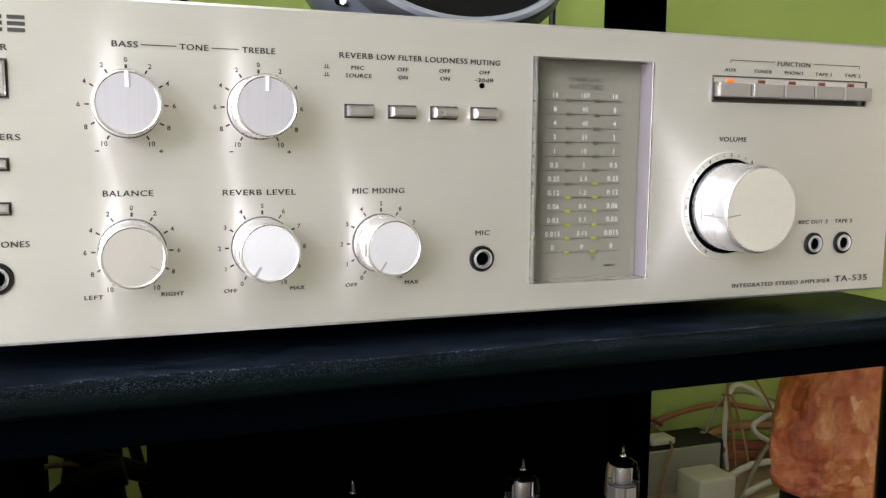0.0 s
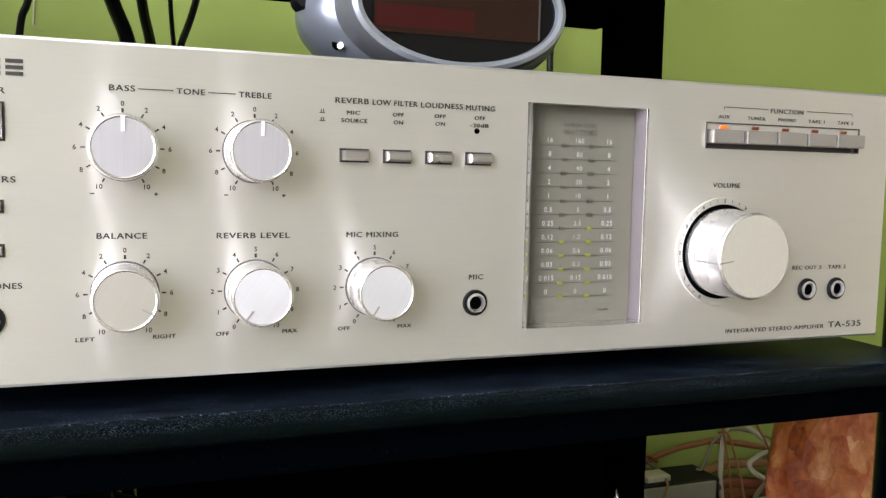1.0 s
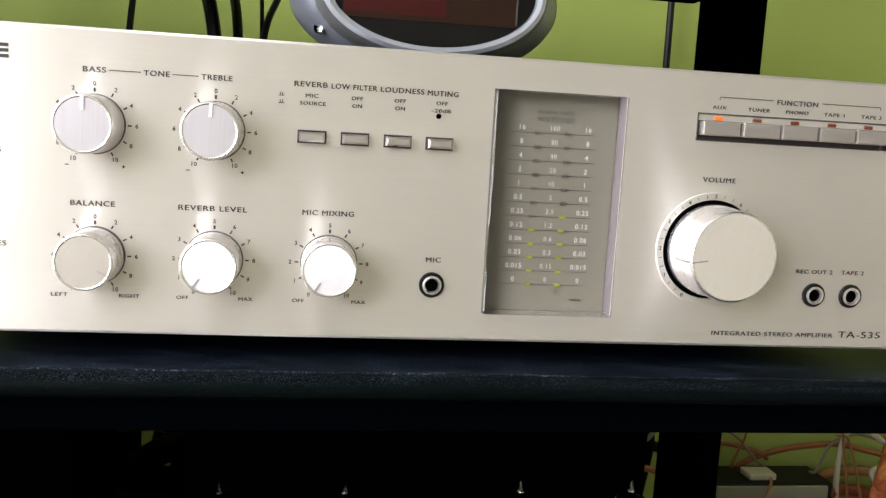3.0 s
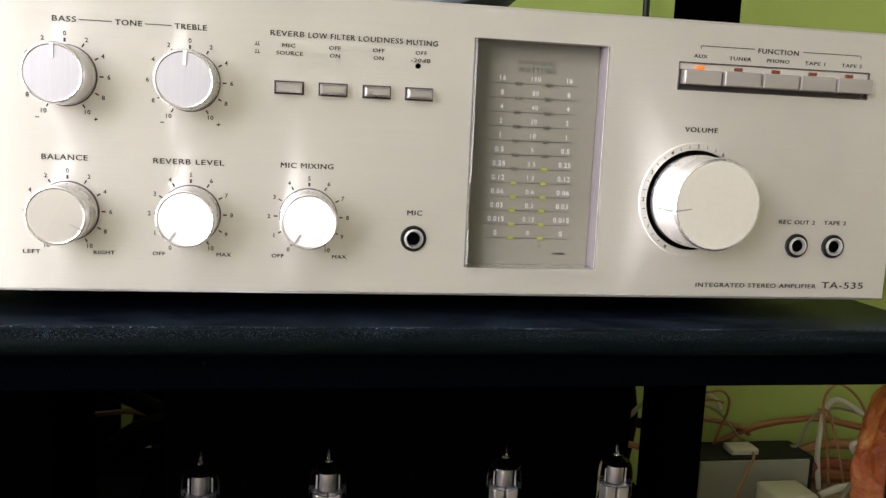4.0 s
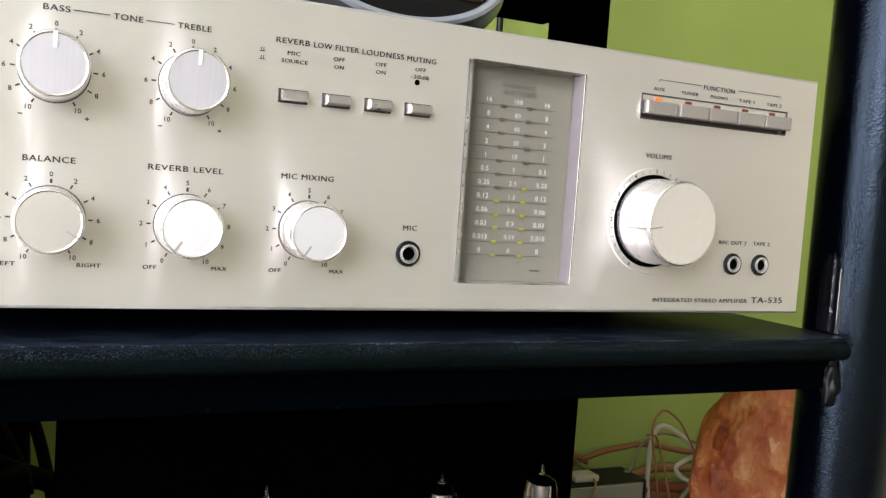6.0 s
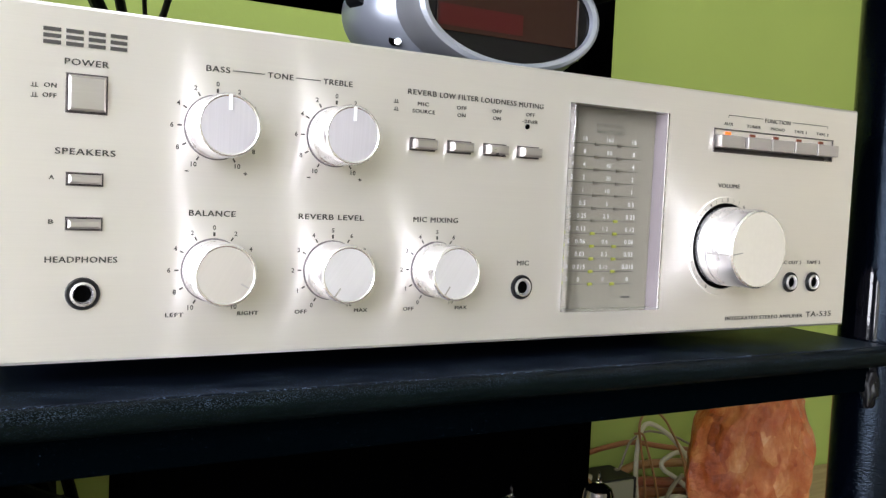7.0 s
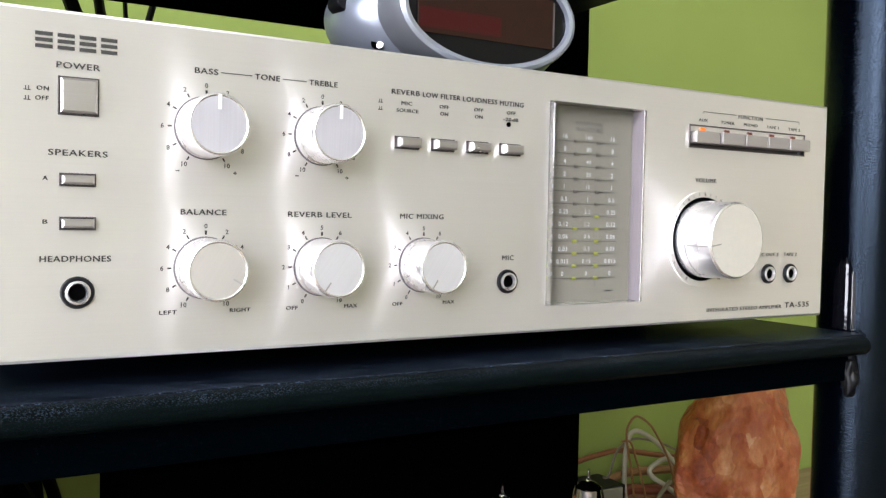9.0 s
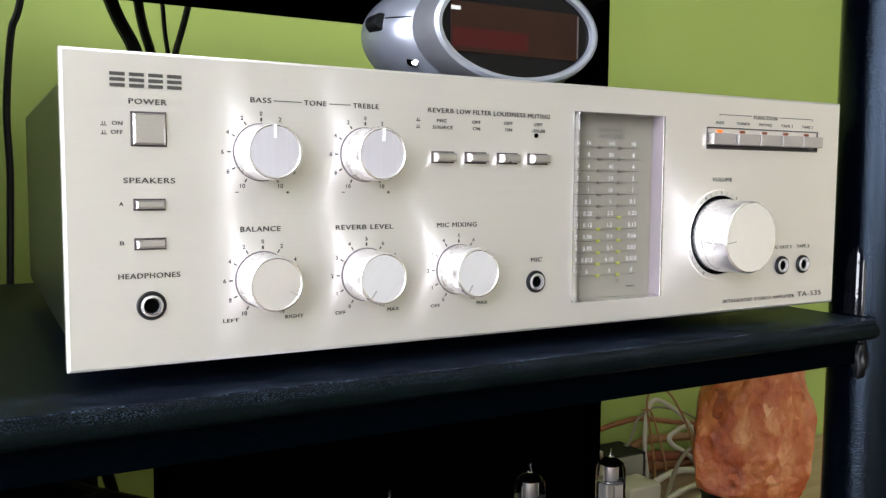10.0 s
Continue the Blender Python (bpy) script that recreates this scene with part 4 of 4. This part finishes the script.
cable("cable", [(0.827, 0.5712, TZ0 + 0.003275), (0.8183, 0.5712, 0.7118), (0.8106, 0.5712, 0.7445), (0.8063, 0.5712, 0.7697), (0.8106, 0.5712, 0.7849), (0.8227, 0.5712, 0.7942), (0.8358, 0.569, 0.7893), (0.8488, 0.5657, 0.7773), (0.8587, 0.5624, 0.7609), (0.8674, 0.5591, 0.7445), (0.8773, 0.5527, 0.7118), (0.8816, 0.5439, TZ0 + 0.003275)], 0.0017, TAN, "thin tan cable standing in a loop", CAB)
cable("cable", [(0.8008, 0.5745, 0.7609), (0.8139, 0.5712, 0.7588), (0.8227, 0.5679, 0.7336), (0.8314, 0.5636, 0.7009), (0.8379, 0.5548, TZ0 + 0.003275)], 0.0016, TAN, "thin tan cable hanging beside the white one", CAB)
cable("cable", [(0.7724, 0.5788, TZ0 + 0.06114), (0.7823, 0.5788, 0.714), (0.7964, 0.5799, 0.7445), (0.8139, 0.5799, 0.7566), (0.8346, 0.5799, 0.7598), (0.8631, 0.5767, 0.7533), (0.8904, 0.5734, 0.7434), (0.9253, 0.5657, 0.7172), (0.9504, 0.5603, TZ0 + 0.003275)], 0.0017, GREY_CABLE, "thin grey cable arching over the table", CAB)
cable("cable", [(0.6283, 0.6116, 0.6867), (0.6742, 0.616, 0.6921), (0.7178, 0.616, 0.7151), (0.755, 0.6127, 0.7282), (0.7921, 0.6094, 0.7348), (0.8325, 0.6094, 0.7358), (0.9013, 0.6072, 0.7216), (1.005, 0.6061, 0.7042)], 0.0040, BROWN, "thick brown cable bowed along the wall", CAB)
cable("cable", [(0.6065, 0.6039, 0.7369), (0.6447, 0.6039, 0.7402), (0.6829, 0.6061, 0.7369), (0.7211, 0.6127, 0.7249), (0.7375, 0.617, 0.7146)], 0.0032, BROWN, "brown cable crossing behind the box", CAB)
cable("cable", [(0.7943, 0.6007, TZ0 + 0.01092), (0.8248, 0.6028, TZ0 + 0.0131), (0.8696, 0.6007, TZ0 + 0.01092), (0.9602, 0.5996, TZ0 + 0.01092), (1.065, 0.5996, TZ0 + 0.0131)], 0.0095, BROWN, "thick brown cable lying along the wall", CAB)
cable("cable", [(0.7943, 0.5788, TZ0 + 0.03057), (0.8248, 0.5821, TZ0 + 0.03603), (0.8696, 0.5788, TZ0 + 0.03057), (0.9602, 0.5767, TZ0 + 0.02184), (1.065, 0.5767, TZ0 + 0.0131)], 0.0075, RUST, "thick rust-brown cable lying along the wall", CAB)
cable("cable", [(0.7943, 0.6061, TZ0 + 0.0393), (0.8358, 0.6072, TZ0 + 0.05022), (0.8904, 0.6072, TZ0 + 0.04804), (0.9722, 0.6061, TZ0 + 0.04149), (1.065, 0.6051, TZ0 + 0.03275)], 0.0065, TAN, "tan cable lying along the wall", CAB)
cable("cable", [(0.934, 0.5712, TZ0 + 0.07206), (0.9722, 0.5657, TZ0 + 0.06551), (1.016, 0.5657, TZ0 + 0.06114), (1.065, 0.5657, TZ0 + 0.05022)], 0.0048, BLACK, "dark cable behind the salt lamp", CAB)
cable("cable", [(0.6119, 0.5767, 0.7849), (0.6392, 0.5767, 0.7806), (0.6578, 0.5767, 0.7839), (0.6731, 0.5767, 0.7849), (0.6829, 0.5767, 0.7751), (0.684, 0.5799, 0.7555), (0.6786, 0.5843, 0.7336), (0.6742, 0.5876, 0.714)], 0.0017, TAN, "tan cable hanging over the box", CAB)
cable("cable", [(0.6119, 0.5821, 0.7707), (0.6392, 0.5821, 0.7685), (0.6632, 0.5821, 0.7718), (0.6796, 0.5821, 0.7685)], 0.0017, TAN, "short tan cable leading behind the post", CAB)
cable("cable", [(0.6119, 0.5821, 0.7751), (0.6414, 0.5821, 0.7685), (0.6632, 0.5821, 0.7621), (0.6774, 0.5821, 0.7533), (0.6917, 0.5854, 0.7391), (0.7047, 0.5876, 0.7249), (0.7178, 0.593, 0.7151)], 0.0016, GREY_CABLE, "thin grey cable beside the box", CAB)
cable("cable", [(0.6119, 0.5876, 0.7882), (0.6392, 0.5876, 0.7839), (0.6567, 0.5854, 0.7795), (0.6709, 0.5832, 0.7707), (0.6763, 0.5821, 0.7609)], 0.0026, WHITE_PLASTIC, "short white cable leading behind the post", CAB)
cable("cable", [(0.72, 0.5897, 0.7146), (0.7113, 0.5603, 0.7134), (0.7004, 0.5396, 0.7118), (0.6884, 0.5308, 0.6987), (0.6742, 0.5221, 0.6779), (0.6665, 0.5166, TZ0 + 0.003275)], 0.0017, TAN, "thin tan cable hanging before the box", CAB)
cable("cable", [(0.7648, 0.4893, TZ0 + 0.004367), (0.7943, 0.5111, 0.6627), (0.8215, 0.5297, 0.6757), (0.8467, 0.5439, 0.6888), (0.874, 0.5527, 0.7009)], 0.0030, GREY_CABLE, "grey cable slanting over the table", CAB)

# dark cables under the shelf, behind the valve amplifier
LOW = "dark cables behind the valve amplifier"
cable("cable", [(-0.060, 0.42, 0.864), (-0.013, 0.42, 0.848), (0.017, 0.42, 0.836), (0.051, 0.42, 0.818), (0.095, 0.42, 0.80)], 0.0085, RUBBER, "thick dark cable slanting behind the valve amplifier", LOW)
cable("cable", [(0.014, 0.43, 0.91), (0.0155, 0.43, 0.862), (0.019, 0.43, 0.836), (0.032, 0.43, 0.818)], 0.0036, RUBBER, "dark cable hanging behind the valve amplifier", LOW)
cable("cable", [(0.020, 0.44, 0.91), (0.031, 0.44, 0.860), (0.041, 0.44, 0.838), (0.051, 0.44, 0.815), (0.056, 0.44, 0.78)], 0.0085, RUBBER, "thick dark cable hanging behind the valve amplifier", LOW)
cable("cable", [(0.010, 0.40, 0.792), (0.022, 0.40, 0.802), (0.040, 0.40, 0.812), (0.064, 0.40, 0.818)], 0.0125, RUBBER, "thick dark cable bundle behind the valve amplifier", LOW)
cable("cable", [(-0.030, 0.41, 0.812), (-0.012, 0.41, 0.806), (0.002, 0.41, 0.798), (0.020, 0.41, 0.796), (0.060, 0.41, 0.800)], 0.0042, RUBBER, "dark cable hanging in a loop", LOW)
for k in range(5):
    z = 0.786 - 0.013 * k
    cable("cable", [(-0.060, 0.40 + 0.006 * k, z - 0.012), (-0.015, 0.40, z - 0.004), (0.020, 0.40, z), (0.050 - 0.004 * k, 0.405, z - 0.002), (0.062, 0.43, z - 0.02)], 0.0072, RUBBER, "dark cable in the tangle behind the valve amplifier", LOW)
# added black cables, a curtain in place of deep shade on the wall
rng = random.Random(5)
for k in range(13):
    x, lean = -0.062 + 0.0108 * k, rng.uniform(-0.03, 0.03)
    cable("cable", [(x - lean, 0.47 + 0.02 * (k % 3), 0.700), (x - 0.4 * lean + rng.uniform(-0.008, 0.008), 0.47, 0.765), (x + rng.uniform(-0.008, 0.008), 0.48, 0.835), (x + lean, 0.47 + 0.02 * (k % 3), 0.900), (x + 1.3 * lean, 0.50, 0.985)], rng.uniform(0.0045, 0.0075), RUBBER, "added dark cable covering wall that lies in shade", LOW)
cable("cable", [(-0.040, 0.435, 0.812), (-0.012, 0.435, 0.814), (0.010, 0.435, 0.816), (0.028, 0.436, 0.814), (0.045, 0.44, 0.806)], 0.0024, TAN, "brown cable behind the valve amplifier", LOW)
cable("cable", [(0.522, 0.51, 0.90), (0.526, 0.51, 0.83), (0.531, 0.51, 0.80), (0.534, 0.51, 0.77), (0.524, 0.51, 0.70)], 0.0042, RUBBER, "dark cable hanging beside the valve amplifier", LOW)
cable("cable", [(0.500, 0.52, 0.775), (0.524, 0.52, 0.764), (0.540, 0.52, 0.768), (0.560, 0.52, 0.760)], 0.0058, RUBBER, "dark cable behind the valve amplifier", LOW)
cable("cable", [(0.505, 0.50, 0.768), (0.524, 0.50, 0.782), (0.536, 0.50, 0.794), (0.560, 0.50, 0.812)], 0.0026, GREY_CABLE, "grey cable slanting beside the valve amplifier", LOW)
cable("cable", [(0.500, 0.50, 0.748), (0.524, 0.50, 0.750), (0.540, 0.50, 0.746), (0.565, 0.50, 0.738)], 0.0036, BROWN, "brown cable behind the valve amplifier", LOW)
